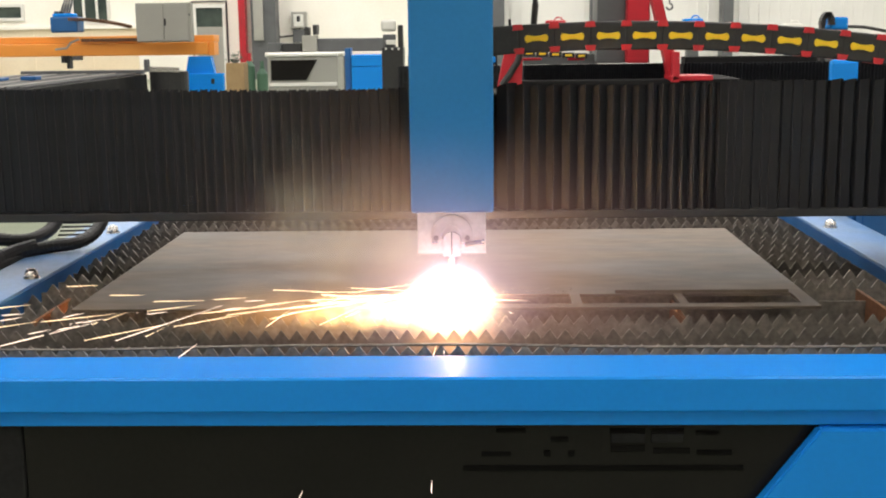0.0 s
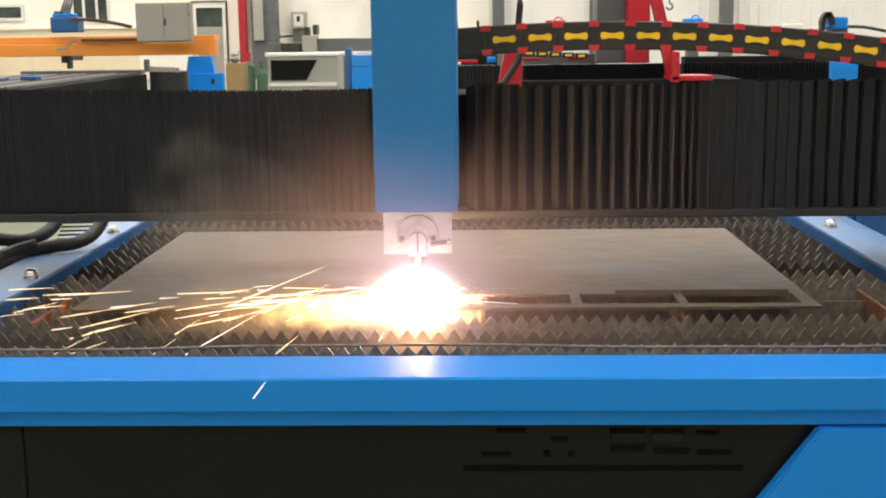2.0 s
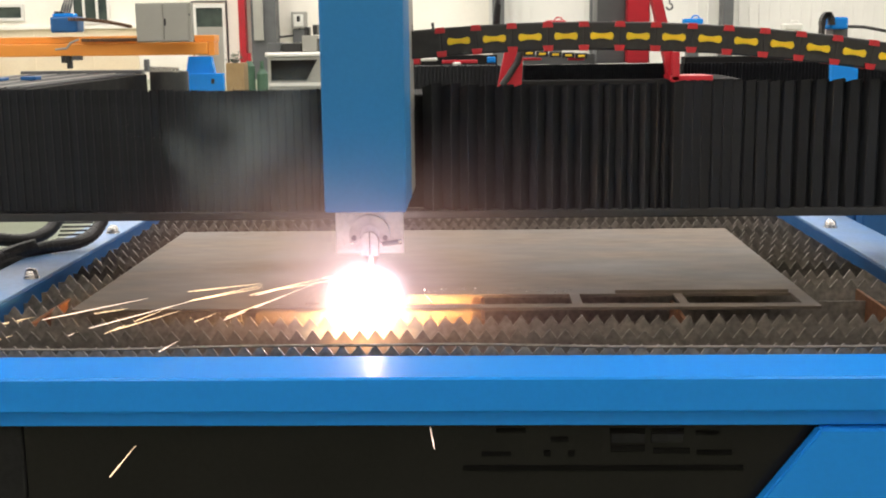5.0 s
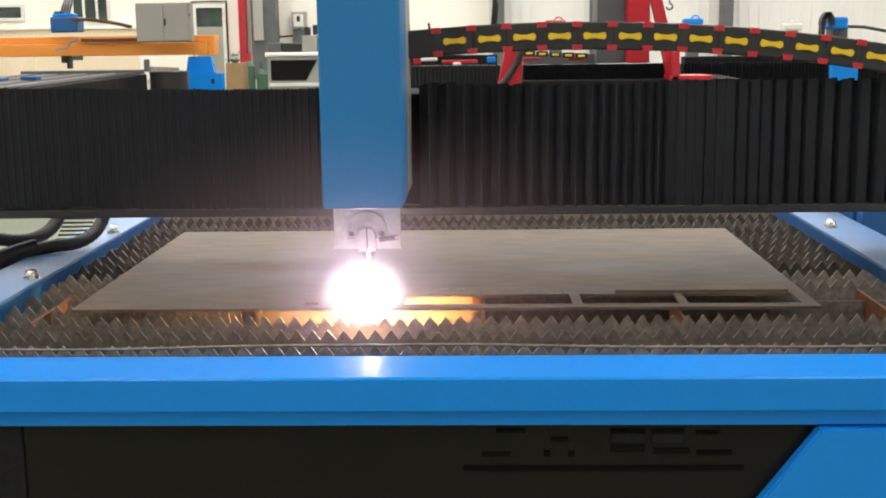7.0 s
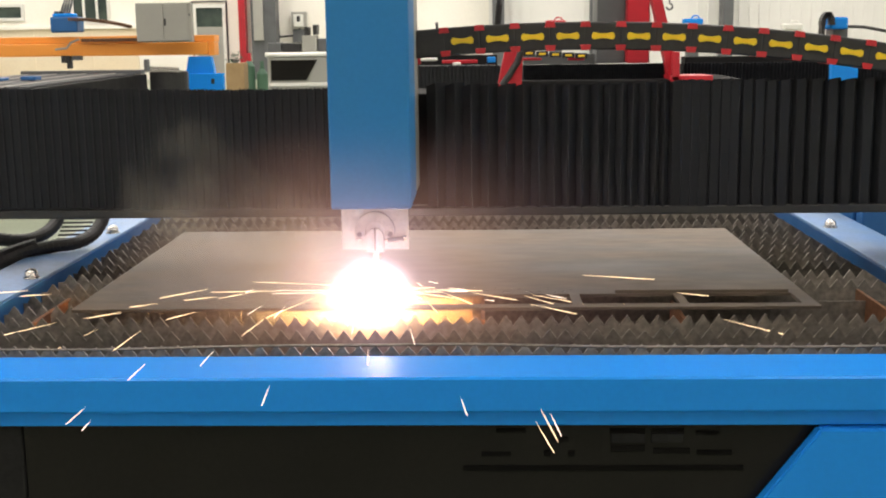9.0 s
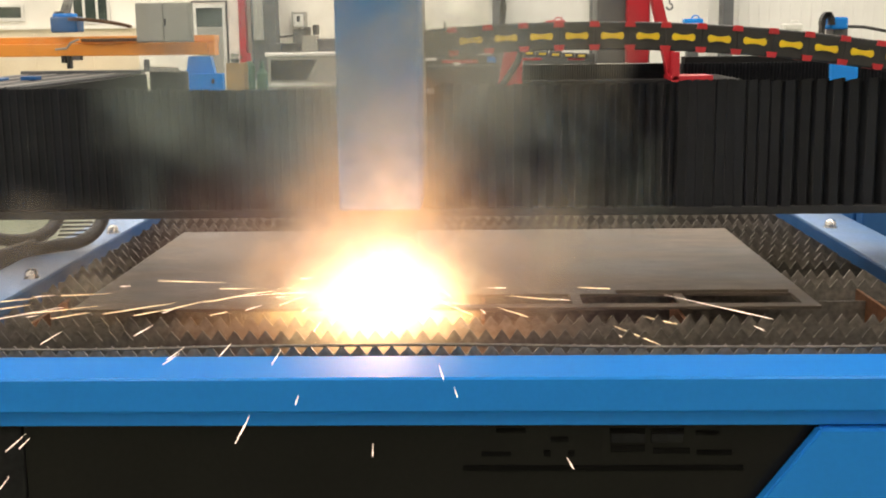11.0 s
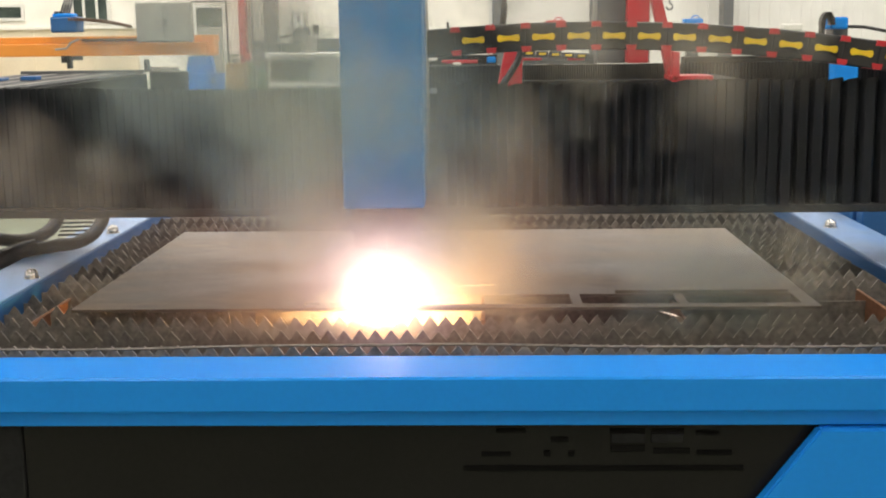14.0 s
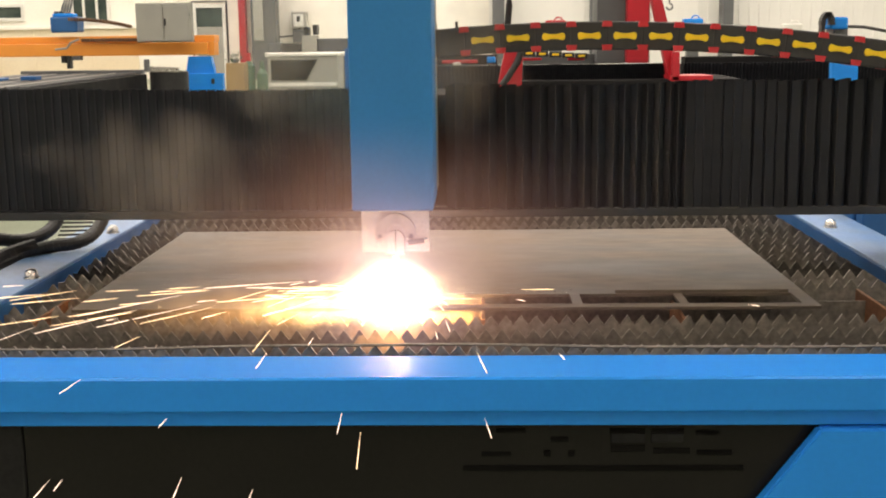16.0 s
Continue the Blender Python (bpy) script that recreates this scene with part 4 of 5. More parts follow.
def orange_machine():
    """A second cutting machine: orange gantry on a blue foot over a dark bed."""
    m = thing("orange_gantry_machine", pose(-4.5, 13, 0), "orange gantry cutting machine with blue foot and dark bed", "machine")

    def piece(name, mat, r, y0, y1, bevel=0.006, label="", parent=None):
        x0, x1, z0, z1 = r
        return block(name, parent or m, mat, x0 + 4.5, x1 + 4.5, z0, z1, y0 - 13, y1 - 13, bevel, label)

    piece("lower_beam", ORANGE, (-6.318, -2.975, 1.089, 1.226), 12.95, 13.25, 0.01)
    piece("upper_beam", ORANGE, (-6.308, -2.908, 1.228, 1.302), 13.0, 13.25, 0.008)
    piece("end_cap", ORANGE, (-2.973, -2.908, 1.082, 1.226), 12.98, 13.2, 0.005)
    x0, x1, z0, z1 = -3.232, -2.905, 0.861, 1.071
    bm = B()
    prism(bm, [(x0 + 4.5, z0), (x1 + 4.5, z0), (x1 + 4.46, z1), (x0 + 4.54, z1)], -0.06, 0.05)
    part("foot_column", bm, BLUE, m, "blue tapered foot")
    piece("foot_base", BLUE, (-3.263, -2.806, 0.6, 0.887), 12.88, 12.98)
    piece("foot_slot", BLACK_PLASTIC, (-2.935, -2.9, 0.775, 0.83), 12.872, 12.879, 0.001)
    piece("motor_box", BLUE_DEEP, (-4.690, -4.390, 1.348, 1.518), 12.9, 13.15, 0.02, "blue motor housing")
    piece("motor_cover", BLUE, (-4.670, -4.439, 1.511, 1.554), 12.93, 13.1, 0.015)
    for u in (97, 106):
        piece("motor_cap", BLACK_PLASTIC, (-4.655, -4.612, 1.549, 1.579) if u == 97 else (-4.599, -4.562, 1.548, 1.579), 12.95, 13.05, 0.01)
    piece("torch", BLACK_PLASTIC, (-4.592, -4.542, 1.018, 1.098), 12.9, 13.0)
    piece("torch", BLACK_PLASTIC, (-4.532, -4.494, 0.956, 1.097), 12.9, 13.0)
    piece("torch_clamp", GREY_DARK, (-4.466, -4.378, 1.046, 1.095), 12.9, 13.0)
    bm = B()
    tube(bm, [tuple(Vector(p) - Vector((4.5 * -1, 13, 0))) for p in ((-4.629, 12.850, 1.166), (-4.504, 12.850, 1.177), (-4.456, 12.850, 1.237), (-4.360, 12.850, 1.273))], 0.012)
    part("grey_hose", bm, GREY_PAINT, m)
    for name, x, z, run, sag in (("upper_chain", 0.02, 1.49, 0.66, 0.085), ("lower_chain", 0.15, 1.262, 0.62, 0.0)):
        bm = B()
        for i in range(22):
            q = i / 21
            box(bm, x + run * q, x + 0.02 + run * q, -0.12, -0.04, z - 0.017 - sag * q * q, z + 0.017 - sag * q * q, 0.003)
        tube(bm, [(x + run * i / 15, -0.08, z + 0.012 - sag * (i / 15) ** 2) for i in range(16)], 0.006, 6)
        tube(bm, [(x + run * i / 15, -0.08, z - 0.014 - sag * (i / 15) ** 2) for i in range(16)], 0.006, 6)
        part(name, bm, CHAIN_BROWN, m, "dusty brown cable chain")
    bm = B()
    for k in range(4):
        tube(bm, [(-0.1 + 0.03 * k, 0.02, 1.55), (-0.06 + 0.03 * k, 0.0, 1.65), (-0.02 + 0.02 * k, 0.02, 1.75), (-0.14 + 0.05 * k, 0.03, 1.95)], 0.012, 6)
    part("cable_bundle", bm, GREY_DARK, m)
    # bed
    piece("bed", BLACK_MATT, (-4.9, -3.55, 0.5, 0.90), 9.2, 12.55, 0.01)
    piece("bed_rail", GREY_DARK, (-4.9, -3.59, 0.902, 0.945), 12.5, 12.62, 0.006, "grey rear rail of the bed")
    for k in range(12):
        x = -4.84 + 0.105 * k
        piece("bed_slat", GREY_DARK if k % 3 else GREY_PAINT, (x, x + 0.03, 0.902, 0.918), 9.3, 12.48, 0.003)
    piece("clamp_block", BLUE_DEEP, (-4.16, -4.02, 0.92, 0.955), 10.6, 10.75)
    piece("clamp_block", BLUE_DEEP, (-4.46, -4.3, 0.92, 0.945), 10.5, 10.7)
    # control cabinet
    x0, x1, z0, z1 = -3.696, -3.091, 1.232, 1.649
    c = thing("control_cabinet", pose((x0 + x1) / 2, 12.75, z0), "grey two-door control cabinet fixed on an orange beam", "cabinet")
    hw, hh = (x1 - x0) / 2, z1 - z0
    block("body", c, GREY_PAINT, -hw, hw, 0, hh, 0, 0.1, 0.006)
    block("door", c, GREY_PAINT, -hw + 0.01, -0.004, 0.012, hh - 0.012, -0.014, -0.001, 0.004)
    block("door", c, GREY_PAINT, 0.004, hw - 0.03, 0.012, hh - 0.012, -0.014, -0.001, 0.004)
    block("handle", c, BLACK_PLASTIC, 0.008, 0.03, hh * 0.42, hh * 0.6, -0.025, -0.015, 0.004)
    block("hinge", c, GREY_DARK, hw - 0.026, hw - 0.012, hh * 0.66, hh * 0.72, -0.012, -0.002, 0.002)
    # steel bin
    x0, x1, z0, z1 = -3.418, -3.022, 0.723, 0.935
    b = thing("scrap_bin", pose((x0 + x1) / 2, 12.3, 0), "dull grey steel scrap bin with bent sheets", "bin")
    hw = (x1 - x0) / 2
    rod_bm = rod(B(), (0, -0.1, 0), (0, -0.1, z1), hw, hw, 28)
    part("body", rod_bm, BLACK_PLASTIC, b)
    bm = B()
    box(bm, -hw, hw * 0.5, -0.28, -0.26, z1, z1 + 0.05, 0, pose(0, 0, 0, 0, 3, 0))
    box(bm, -hw, hw, -0.3, -0.28, z1 + 0.003, z1 + 0.015)
    part("bent_sheet", bm, BRIGHT_STEEL, b)
    block("corner", b, GREY_DARK, -hw - 0.01, -hw + 0.03, z1, z1 + 0.13, -0.28, -0.2)


orange_machine()


def white_laser():
    """A small closed laser machine with a dark slanted window, and boxes upon it."""
    x0, x1, z0, z1 = -3.586, -2.391, 0.446, 0.919
    m = thing("laser_machine", pose((x0 + x1) / 2, 20, 0), "pale grey closed laser machine with black slanted front", "machine")
    hw = (x1 - x0) / 2
    block("body", m, GREY_PAINT, -hw, hw, 0.05, z1, 0, 0.9, 0.02)
    block("lid", m, WHITE_PAINT, -hw - 0.02, hw + 0.02, z1 + 0.002, z1 + 0.05, -0.03, 0.9, 0.012)
    bm = B()
    prism(bm, [(-hw + 0.06, z1 - 0.06), (hw * 0.42, z1 - 0.06), (hw * 0.1, z1 - 0.4), (-hw + 0.06, z1 - 0.4)], -0.02, -0.005)
    part("front_window", bm, BLACK_GLOSS, m, "black slanted window")
    block("front_plate", m, WHITE_PAINT, -hw + 0.02, hw - 0.02, z1 - 0.5, z1 - 0.44, -0.02, -0.004)
    block("plinth", m, GREY_DARK, -hw, hw, 0.0, 0.05, 0.03, 0.87)
    bench = thing("instrument_bench", pose(-4.0, 27, 0), "dark shelf unit with instruments", "bench")
    for mat, r, y in ((GREY_DARK, (-4.820, -4.522, 0.827, 1.095), 0), (BLACK_PLASTIC, (-4.508, -4.068, 0.835, 1.078), 0.02), (GREY_PAINT, (-4.038, -3.702, 0.882, 1.250), 0.03), (BLACK_PLASTIC, (-3.990, -3.886, 1.238, 1.441), 0.1), (BLACK_PLASTIC, (-3.795, -3.692, 1.261, 1.489), 0.1), (GREY_DARK, (-3.703, -2.153, 0.871, 1.175), 0.15)):
        a, b, c, d = r
        block("instrument", bench, mat, a + 4.0, b + 4.0, c, d, y, y + 0.4, 0.02)
    a, b, c, d = -4.877, -2.157, 0.776, 0.877
    block("bench_top", bench, WHITE_PAINT, a + 4.0, b + 4.0, c, d, -0.1, 0.6, 0.01)
    block("bench_base", bench, GREY_DARK, a + 4.1, b + 3.9, 0, c - 0.003, 0, 0.5, 0.01)
    # blue machine
    a, b, c, d = -1.943, -1.477, 0.607, 0.973
    k = thing("blue_machine", pose((a + b) / 2, 18, 0), "low blue machine housing", "machine")
    hw = (b - a) / 2
    block("lower_housing", k, BLUE, -hw, hw, 0, c + (d - c) * 0.5, 0, 0.5, 0.01)
    block("upper_housing", k, BLUE, -hw, hw, c + (d - c) * 0.5 + 0.006, d, 0, 0.5, 0.012)
    block("side_arm", k, BLUE_DEEP, -hw - 0.11, -hw - 0.02, 0, d + 0.1, 0.1, 0.4, 0.01)
    a, b, c, d = -1.067, -0.830, 0.738, 1.143
    k = thing("black_cabinet", pose((a + b) / 2, 13, 0), "tall black equipment cabinet with white parts on top", "cabinet")
    hw = (b - a) / 2
    block("body", k, BLACK_PLASTIC, -hw, hw, 0, d, 0, 0.3, 0.006)
    block("top_box", k, GREY_DARK, -hw * 0.9, hw * 0.2, d, d + 0.14, 0.05, 0.25, 0.01)
    block("white_part", k, WHITE_PAINT, -hw * 0.6, hw * 0.3, d + 0.03, d + 0.08, 0.02, 0.05, 0.008)
    block("upright", k, BLACK_PLASTIC, hw * 0.5, hw * 0.95, d, d + 0.24, 0.05, 0.2, 0.006)
    block("white_hood", k, WHITE_PAINT, -hw * 1.1, hw * 0.25, d + 0.17, d + 0.3, 0.1, 0.24, 0.03)
    for i in range(3):
        bm = B()
        rod(bm, (-hw * 0.6 + 0.07 * i, 0, d - 0.015), (-hw * 0.6 + 0.07 * i, -0.012, d - 0.015), 0.012, 0.012, 10)
        part("knob", bm, WHITE_PAINT, k)
    # bottles, box and plant
    for u, z, top in ((-4.68, 0.66, RED_PAINT), (-4.42, 0.5, GREEN)):
        g = thing("gas_bottle", pose(u, 24, 0), "green gas bottle with a red cap", "gas bottle", "gas bottles")
        bm = B()
        rod(bm, (0, 0, 0), (0, 0, z), 0.115, 0.115, 20)
        rod(bm, (0, 0, z), (0, 0, z + 0.1), 0.115, 0.05, 20)
        part("cylinder", bm, GREEN, g)
        bm = B()
        rod(bm, (0, 0, z + 0.1), (0, 0, z + 0.26), 0.045, 0.04, 16)
        part("cap", bm, top, g)
    a, b, c, d = -4.303, -3.993, 0.459, 0.820
    k = thing("cardboard_box", pose((a + b) / 2, 20, 0), "brown cardboard box on a pallet", "box")
    hw = (b - a) / 2
    block("carton", k, CARD, -hw, hw, 0.12, d, 0, 0.35, 0.004)
    block("pallet", k, CARD, -hw * 1.1, hw * 1.1, 0, 0.118, -0.03, 0.38, 0.004)
    plant = thing("potted_plant", pose(a + 0.1, 20.1, d), "small leafy green plant", "plant")
    bm = B()
    rng = random.Random(3)
    for i in range(60):
        p = Vector((rng.gauss(0.05, 0.08), rng.gauss(0, 0.06), 0.03 + abs(rng.gauss(0.04, 0.06))))
        q = Euler((rng.uniform(0, 6), rng.uniform(0, 6), rng.uniform(0, 6))).to_matrix()
        vs = [bm.verts.new(p + q @ Vector(c)) for c in ((0, 0, 0), (0.02, 0.012, 0), (0.05, 0, 0.006), (0.02, -0.012, 0))]
        bm.faces.new(vs)
    part("leaves", bm, GREEN, plant)
    bm = B()
    rod(bm, (0.05, 0, 0), (0.05, 0, 0.06), 0.05, 0.06, 14)
    part("pot", bm, GREY_DARK, plant)


white_laser()


def red_machine():
    """A red cutting machine behind: posts, black bellows with a toothed upper rim, its own small cable chain."""
    m = thing("red_gantry_machine", pose(1.2, 9, 0), "red framed cutting machine with black bellows", "machine")

    def piece(name, mat, r, y0, y1, bevel=0.006, label=""):
        x0, x1, z0, z1 = r
        return block(name, m, mat, x0 - 1.2, x1 - 1.2, z0, z1, y0 - 9, y1 - 9, bevel, label)

    def slab(name, mat, corners, y0, y1):
        bm = B()
        prism(bm, [(p[0] - 1.2, p[2]) for p in corners], y0 - 9, y1 - 9)
        return part(name, bm, mat, m)

    piece("post", RED_PAINT, (1.164, 1.341, 1.044, 1.877), 9.4, 9.6, 0.01, "tall red post")
    piece("post_trim", WHITE_PAINT, (1.341, 1.353, 1.043, 1.876), 9.38, 9.42, 0.002)
    piece("grey_housing", GREY_DARK, (0.940, 1.176, 1.043, 1.886), 9.5, 9.9, 0.01)
    slab("brace", RED_PAINT, ((1.261, 8.800, 1.559), (1.335, 8.800, 1.558), (1.498, 8.800, 0.934), (1.407, 8.800, 0.935)), 8.8, 8.92)
    piece("foot", RED_PAINT, (1.398, 1.712, 0.933, 0.970), 8.7, 9.0, 0.006)
    piece("foot_web", RED_PAINT, (1.413, 1.466, 0.922, 1.143), 8.7, 8.78, 0.004)
    slab("front_foot", RED_PAINT, ((0.130, 8.500, 0.889), (0.305, 8.500, 0.887), (0.317, 8.500, 1.176), (0.188, 8.500, 1.177)), 8.5, 8.7)
    bm = B()
    tube(bm, [(0.315, 8.450, 1.208), (0.275, 8.450, 1.090), (0.211, 8.450, 0.991), (0.162, 8.450, 0.923)], 0.025)
    bmesh.ops.translate(bm, verts=bm.verts, vec=(-1.2, -9, 0))
    part("hose", bm, BLACK_PLASTIC, m)
    # bellows with a rim of small teeth
    x0, x1, z0, z1 = 0.332, 1.473, 0.812, 1.055
    bm = B()
    n = 64
    for i in range(n):
        a = x0 - 1.2 + (x1 - x0) * i / n
        w = (x1 - x0) / n
        lift = 0.02 * max(0, i / n - 0.8)
        vs = [bm.verts.new(c) for c in ((a, 0.03, z0), (a + w / 2, 0, z0), (a + w, 0.03, z0), (a, 0.03, z1 - 0.006 + lift), (a + w / 2, 0, z1 + lift), (a + w, 0.03, z1 - 0.006 + lift))]
        bm.faces.new((vs[0], vs[1], vs[4], vs[3]))
        bm.faces.new((vs[1], vs[2], vs[5], vs[4]))
    box(bm, x0 - 1.2, x1 - 1.2, 0.031, 0.2, z0, z1 - 0.012)
    tagged(part("bellows", bm, BLACK_CLOTH, m), kind="stuff")
    piece("bed", BLACK_MATT, (0.137, 1.941, 0.424, 0.939), 8.8, 9.8)
    piece("stand", GREY_DARK, (-0.2, 2.0, 0.0, 0.44), 8.9, 9.7)
    # small chain with yellow catches
    for i in range(5):
        x0, x1, z0, z1 = 0.361, 0.413, 1.128, 1.145
        dx = 0.1 * i
        piece("chain_body", BLACK_PLASTIC, (x0 + dx - 0.02, x1 + dx + 0.02, z0 - 0.012 - 0.006 * i, z1 + 0.012 - 0.006 * i), 9.12, 9.2, 0.003)
        piece("chain_catch", YELLOW, (x0 + dx, x1 + dx, z0 - 0.006 * i, z1 - 0.006 * i), 9.115, 9.125, 0.002)
    piece("rear_beam", BLACK_MATT, (-0.581, 0.150, 1.022, 1.118), 9.7, 9.75, 0.005)
    piece("rear_beam", GREY_DARK, (0.362, 0.970, 1.034, 1.116), 9.7, 9.75, 0.005)
    piece("red_bar", RED_PAINT, (-0.290, -0.011, 1.063, 1.089), 9.25, 9.3, 0.005)
    piece("red_bar", RED_PAINT, (0.332, 0.490, 1.078, 1.099), 9.25, 9.3, 0.005)
    piece("red_bar", RED_PAINT, (0.695, 0.823, 1.074, 1.107), 9.25, 9.35, 0.01)
    piece("valve", WHITE_PAINT, (-0.204, -0.140, 1.046, 1.072), 9.2, 9.3, 0.01)
    piece("valve", BLUE, (0.062, 0.130, 1.065, 1.111), 9.2, 9.3, 0.01)
    piece("valve", WHITE_PAINT, (-0.526, -0.440, 1.114, 1.139), 9.2, 9.3, 0.01)
    piece("valve", RED_PAINT, (-0.514, -0.454, 1.058, 1.131), 9.22, 9.3, 0.01)
    piece("valve", WHITE_PAINT, (-0.454, -0.325, 1.083, 1.109), 9.2, 9.3, 0.01)
    piece("link_shaft", GREY_DARK, (-0.549, 0.182, 1.021, 1.046), 9.3, 9.4, 0.01)
    piece("dark_bed", BLACK_MATT, (-0.62, 0.16, 0.5, 1.05), 9.0, 9.2, 0.01)
    for k in range(26):
        piece("pleat", BLACK_CLOTH, (-0.615 + 0.0295 * k, -0.592 + 0.0295 * k, 0.5, 1.052 + 0.004 * (k % 2)), 8.98, 8.999, 0.003)
    # lifting hook
    h = thing("crane_hook", pose(*(1.907, 12.000, 1.524)), "dark steel crane hook hanging on a chain", "hook")
    bm = B()
    tube(bm, [(0.03 * math.cos(a), 0, 0.03 * math.sin(a)) for a in [math.pi * (1.0 + 1.5 * k / 12) for k in range(13)]], 0.009)
    part("hook", bm, GREY_DARK, h)
    bm = B()
    rod(bm, (0, 0, 0.03), (0, 0, 6.96), 0.008, 0.008, 8)
    part("chain", bm, GREY_DARK, h)
    # black machine at the side with a blue block
    k = thing("black_bellows_machine", pose(2.4, 6, 0), "dark machine with pleated bellows and a blue end block", "machine")

    def piece2(name, mat, r, y0, y1, bevel=0.006, label=""):
        x0, x1, z0, z1 = r
        return block(name, k, mat, x0 - 2.4, x1 - 2.4, z0, z1, y0 - 6, y1 - 6, bevel, label)

    x0, x1, z0, z1 = 1.660, 4.195, 0.704, 1.033
    bm = B()
    n = 90
    for i in range(n):
        a, w = x0 - 2.4 + (x1 - x0) * i / n, (x1 - x0) / n
        vs = [bm.verts.new(c) for c in ((a, 3.78, z0), (a + w / 2, 3.75, z0), (a + w, 3.78, z0), (a, 3.78, z1 - 0.008), (a + w / 2, 3.75, z1), (a + w, 3.78, z1 - 0.008))]
        bm.faces.new((vs[0], vs[1], vs[4], vs[3]))
        bm.faces.new((vs[1], vs[2], vs[5], vs[4]))
    box(bm, x0 - 2.4, x1 - 2.4, 3.781, 4.0, z0, z1 - 0.012)
    tagged(part("bellows", bm, BLACK_CLOTH, k), kind="stuff")
    piece2("beam_cover", BLACK_MATT, (1.727, 4.289, 1.016, 1.073), 10.0, 10.2)
    piece2("blue_block", BLUE, (1.766, 1.909, 1.023, 1.147), 6.0, 6.05, 0.02, "blue end block")
    piece2("motor", BLUE, (1.903, 1.998, 1.296, 1.361), 6.5, 6.65, 0.012, "blue motor")
    piece2("motor_bracket", GREY_DARK, (1.933, 2.013, 1.119, 1.308), 6.55, 6.7, 0.008)
    piece2("base", GREY_DARK, (1.2, 3.2, 0.0, 0.4), 6.0, 7.3)
    piece2("pillar", GREY_DARK, (1.79, 1.9, 0.0, 1.12), 6.06, 6.1)
    piece2("stand", BLACK_MATT, (2.0, 5.0, 0.0, 0.85), 9.8, 10.1)
    piece2("link_beam", BLACK_MATT, (2.2, 2.6, 0.0, 0.38), 7.3, 9.8)
    bm = B()
    c = Vector((1.880, 6.500, 1.327)) - Vector((2.4, 6, 0))
    for i in range(11):
        a = math.pi * (0.0 + i / 10)
        q = pose(c.x + 0.025 * math.cos(a), c.y, c.z + 0.05 * math.sin(a), 0, -math.degrees(a) + 90, 0)
        box(bm, -0.008, 0.008, -0.03, 0.03, -0.012, 0.012, 0, q)
    box(bm, c.x - 0.034, c.x - 0.016, c.y - 0.03, c.y + 0.03, c.z - 0.2, c.z)
    part("chain_loop", bm, BLACK_PLASTIC, k)
    bm = B()
    tube(bm, [tuple(Vector(p) - Vector((2.4, 6, 0))) for p in ((2.017, 6.600, 1.310), (2.115, 6.600, 1.306), (2.196, 6.600, 1.290), (2.332, 6.600, 1.261))], 0.009)
    part("motor_cable", bm, BLACK_PLASTIC, k)
    for u, mat, nm, lab in (((2.743, 2.998, 1.353, 1.434), BLUE, "blue_hoist_motor", "small blue motor on a far machine"), ((0.899, 1.171, 1.361, 1.435), RED_PAINT, "red_pump", "small red pump on a far machine"), ((4.069, 4.316, 1.261, 1.351), WHITE_PAINT, "white_fan_box", "small white box on a far machine")):
        x0, x1, z0, z1 = u
        t = thing(nm, pose((x0 + x1) / 2, 16, 0), lab, "machine")
        hw = (x1 - x0) / 2
        block("housing", t, mat, -hw, hw, z0, z1, 0, 0.2, 0.02)
        bm = B()
        tube(bm, [(hw * 0.3 + 0.05 * math.cos(a), 0.1, z1 + 0.04 * math.sin(a)) for a in [math.pi * j / 8 for j in range(9)]], 0.01)
        part("handle", bm, mat, t)
        block("stand", t, GREY_DARK, -hw * 0.6, hw * 0.6, 0, z0 - 0.002, 0.02, 0.18)


red_machine()


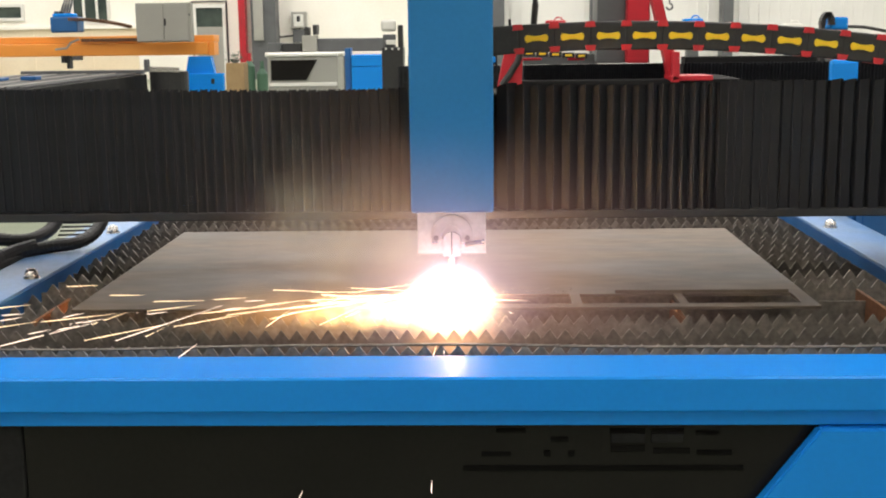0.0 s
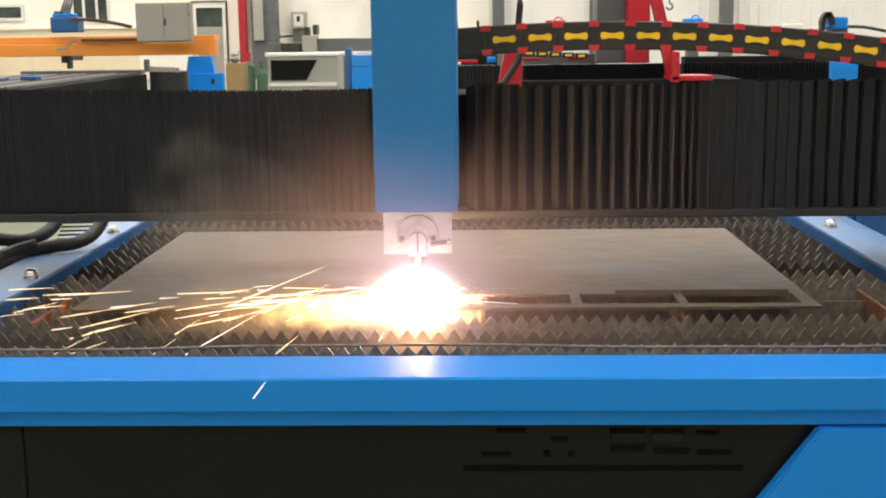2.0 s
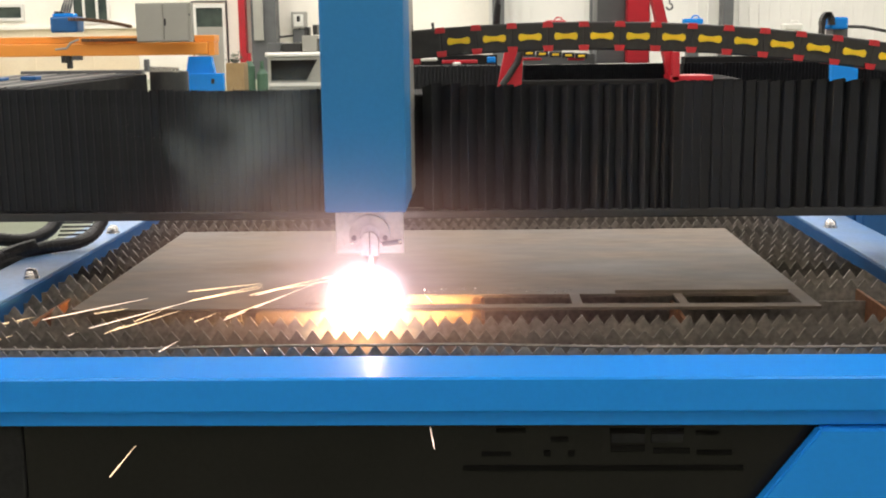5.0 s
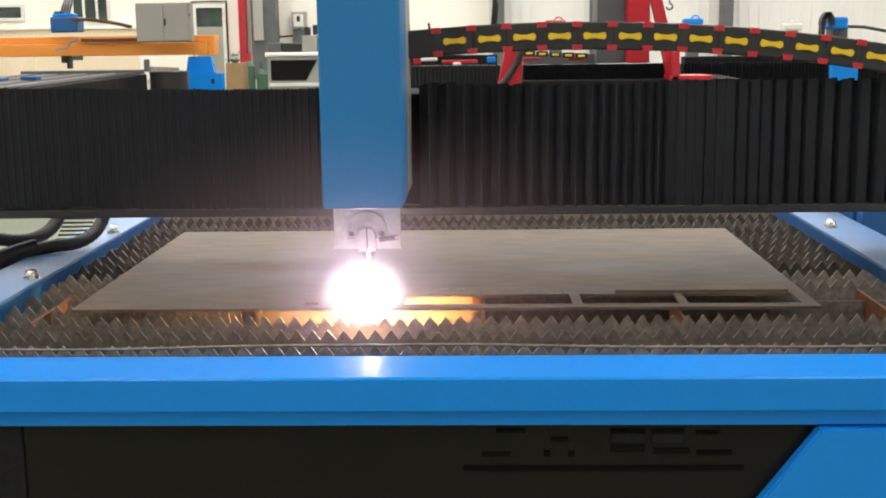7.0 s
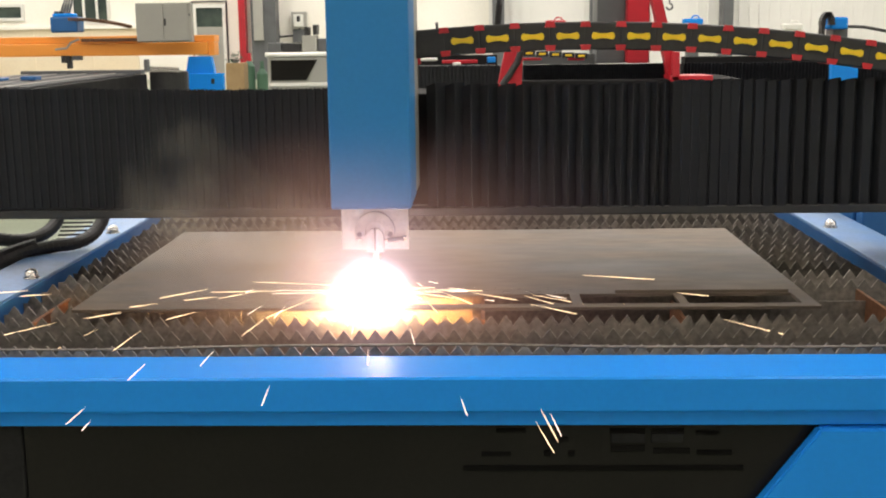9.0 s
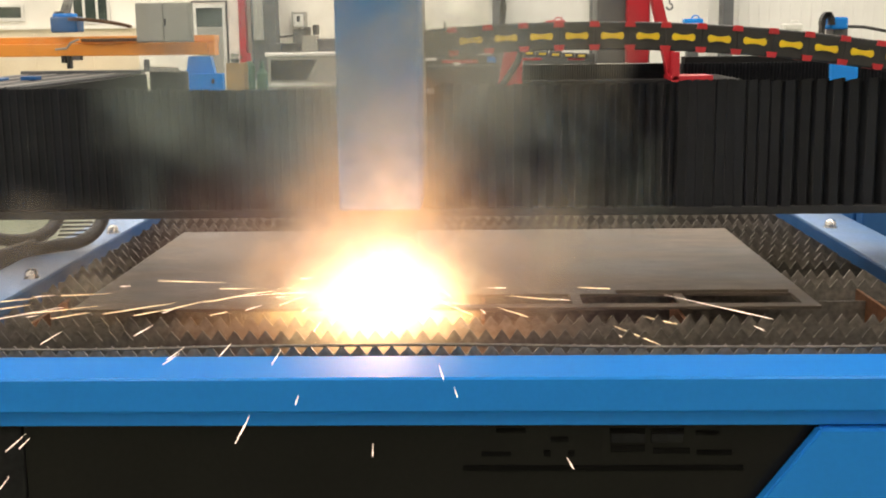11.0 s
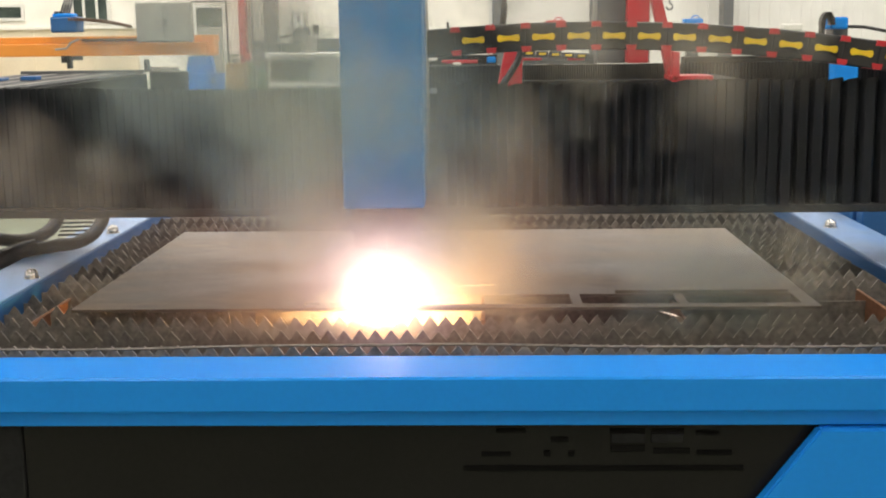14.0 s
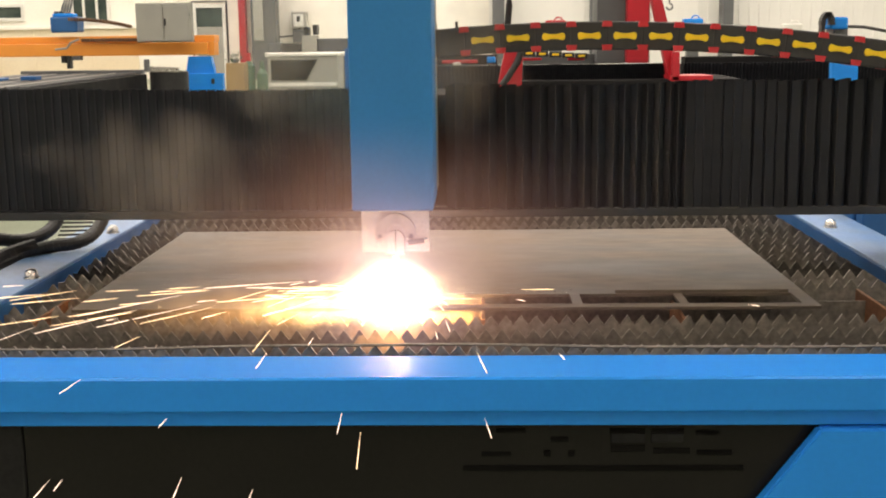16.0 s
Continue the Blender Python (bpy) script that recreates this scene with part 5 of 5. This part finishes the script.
# ---- beside the table ----
def hose_loops():
    """Black ribbed cable chains and hoses lying in loops beside the left rail."""
    h = thing("cable_loop", pose(-0.9, 2.3, TOP), "black ribbed cable loop hanging beside the table rail", "cable")

    def pts(list_uv, y):
        return [tuple(Vector(p) - Vector((-0.9, 2.3, TOP))) for p in list_uv]

    runs = [[(-0.815, 2.500, 0.940), (-0.821, 2.480, 0.911), (-0.833, 2.450, 0.891), (-0.855, 2.410, 0.881), (-0.892, 2.400, 0.880), (-0.929, 2.400, 0.874), (-0.956, 2.360, 0.864), (-0.991, 2.300, 0.849)],
            [(-0.914, 2.500, 0.940), (-0.919, 2.480, 0.914), (-0.931, 2.450, 0.898), (-0.952, 2.420, 0.889), (-0.982, 2.400, 0.890), (-1.029, 2.400, 0.896)],
            [(-0.926, 2.380, 0.882), (-0.962, 2.360, 0.874), (-0.986, 2.330, 0.866), (-0.997, 2.300, 0.858)]]
    for run, r in zip(runs, (0.0135, 0.0135, 0.017)):
        base = [Vector(p) for p in pts(run, 0)]
        fine = []
        for a, b in zip(base, base[1:]):
            fine += [a.lerp(b, k / 6) for k in range(6)]
        fine.append(base[-1])
        for _ in range(8):
            fine = [fine[0]] + [(fine[i - 1] + fine[i] * 2 + fine[i + 1]) / 4 for i in range(1, len(fine) - 1)] + [fine[-1]]
        bm = B()
        tube(bm, fine, r, 12)
        hose = part("hose", bm, BLACK_PLASTIC, h)
        bm = B()
        for i in range(1, len(fine) - 1, 2):
            d = (fine[i + 1] - fine[i - 1]).normalized() * 0.0025
            rod(bm, fine[i] - d, fine[i] + d, r * 1.06, r * 1.06, 12)
        tagged(part("rib", bm, BLACK_PLASTIC, hose), kind="stuff")
    for k in range(7):
        bm = B()
        a = Vector((-0.917, 2.470, 0.881)).lerp(Vector((-0.902, 2.500, 0.930)), k / 6) - Vector((-0.9, 2.3, TOP))
        b = Vector((-0.855, 2.470, 0.883)).lerp(Vector((-0.835, 2.500, 0.930)), k / 6) - Vector((-0.9, 2.3, TOP))
        rod(bm, a, b, 0.0022, 0.0022, 6)
        part("crossbar", bm, BLACK_PLASTIC, h)
    g = thing("side_guard", pose(1.1, 2.75, 0), "blue painted sheet guard beside the table rail", "guard")
    block("panel", g, BLUE_DEEP, -0.2, 0.25, 0.4, 1.06, 0, 0.05, 0.004)
    block("panel", g, BLUE_DEEP, -0.207, -0.167, 0.4, 1.06, 0.053, 0.7, 0.004)
    block("leg", g, BLUE_DEEP, -0.15, -0.1, 0, 0.398, 0.05, 0.1, 0.004)
    block("leg", g, BLUE_DEEP, 0.15, 0.2, 0, 0.398, 0.0, 0.05, 0.004)


hose_loops()


def head_hose():
    h = thing("head_hose", pose(0.09, 2.2, 1.29), "black hose rising from the head's cable chain", "hose")
    bm = B()
    tube(bm, [(-0.002, 0, 0.012), (0.0, 0, 0.02), (0.009, 0, 0.03), (0.0125, 0, 0.07), (0.011, 0, 0.12), (0.0, 0, 0.22), (-0.04, 0, 0.32)], 0.0062, 10)
    part("tube", bm, BLACK_PLASTIC, h)
    bm = B()
    rod(bm, (-0.002, 0, 0.0), (-0.002, 0, 0.02), 0.009, 0.009, 12)
    part("clamp", bm, GREY_DARK, h)
    return h


HEAD_HOSE = head_hose()


motions()
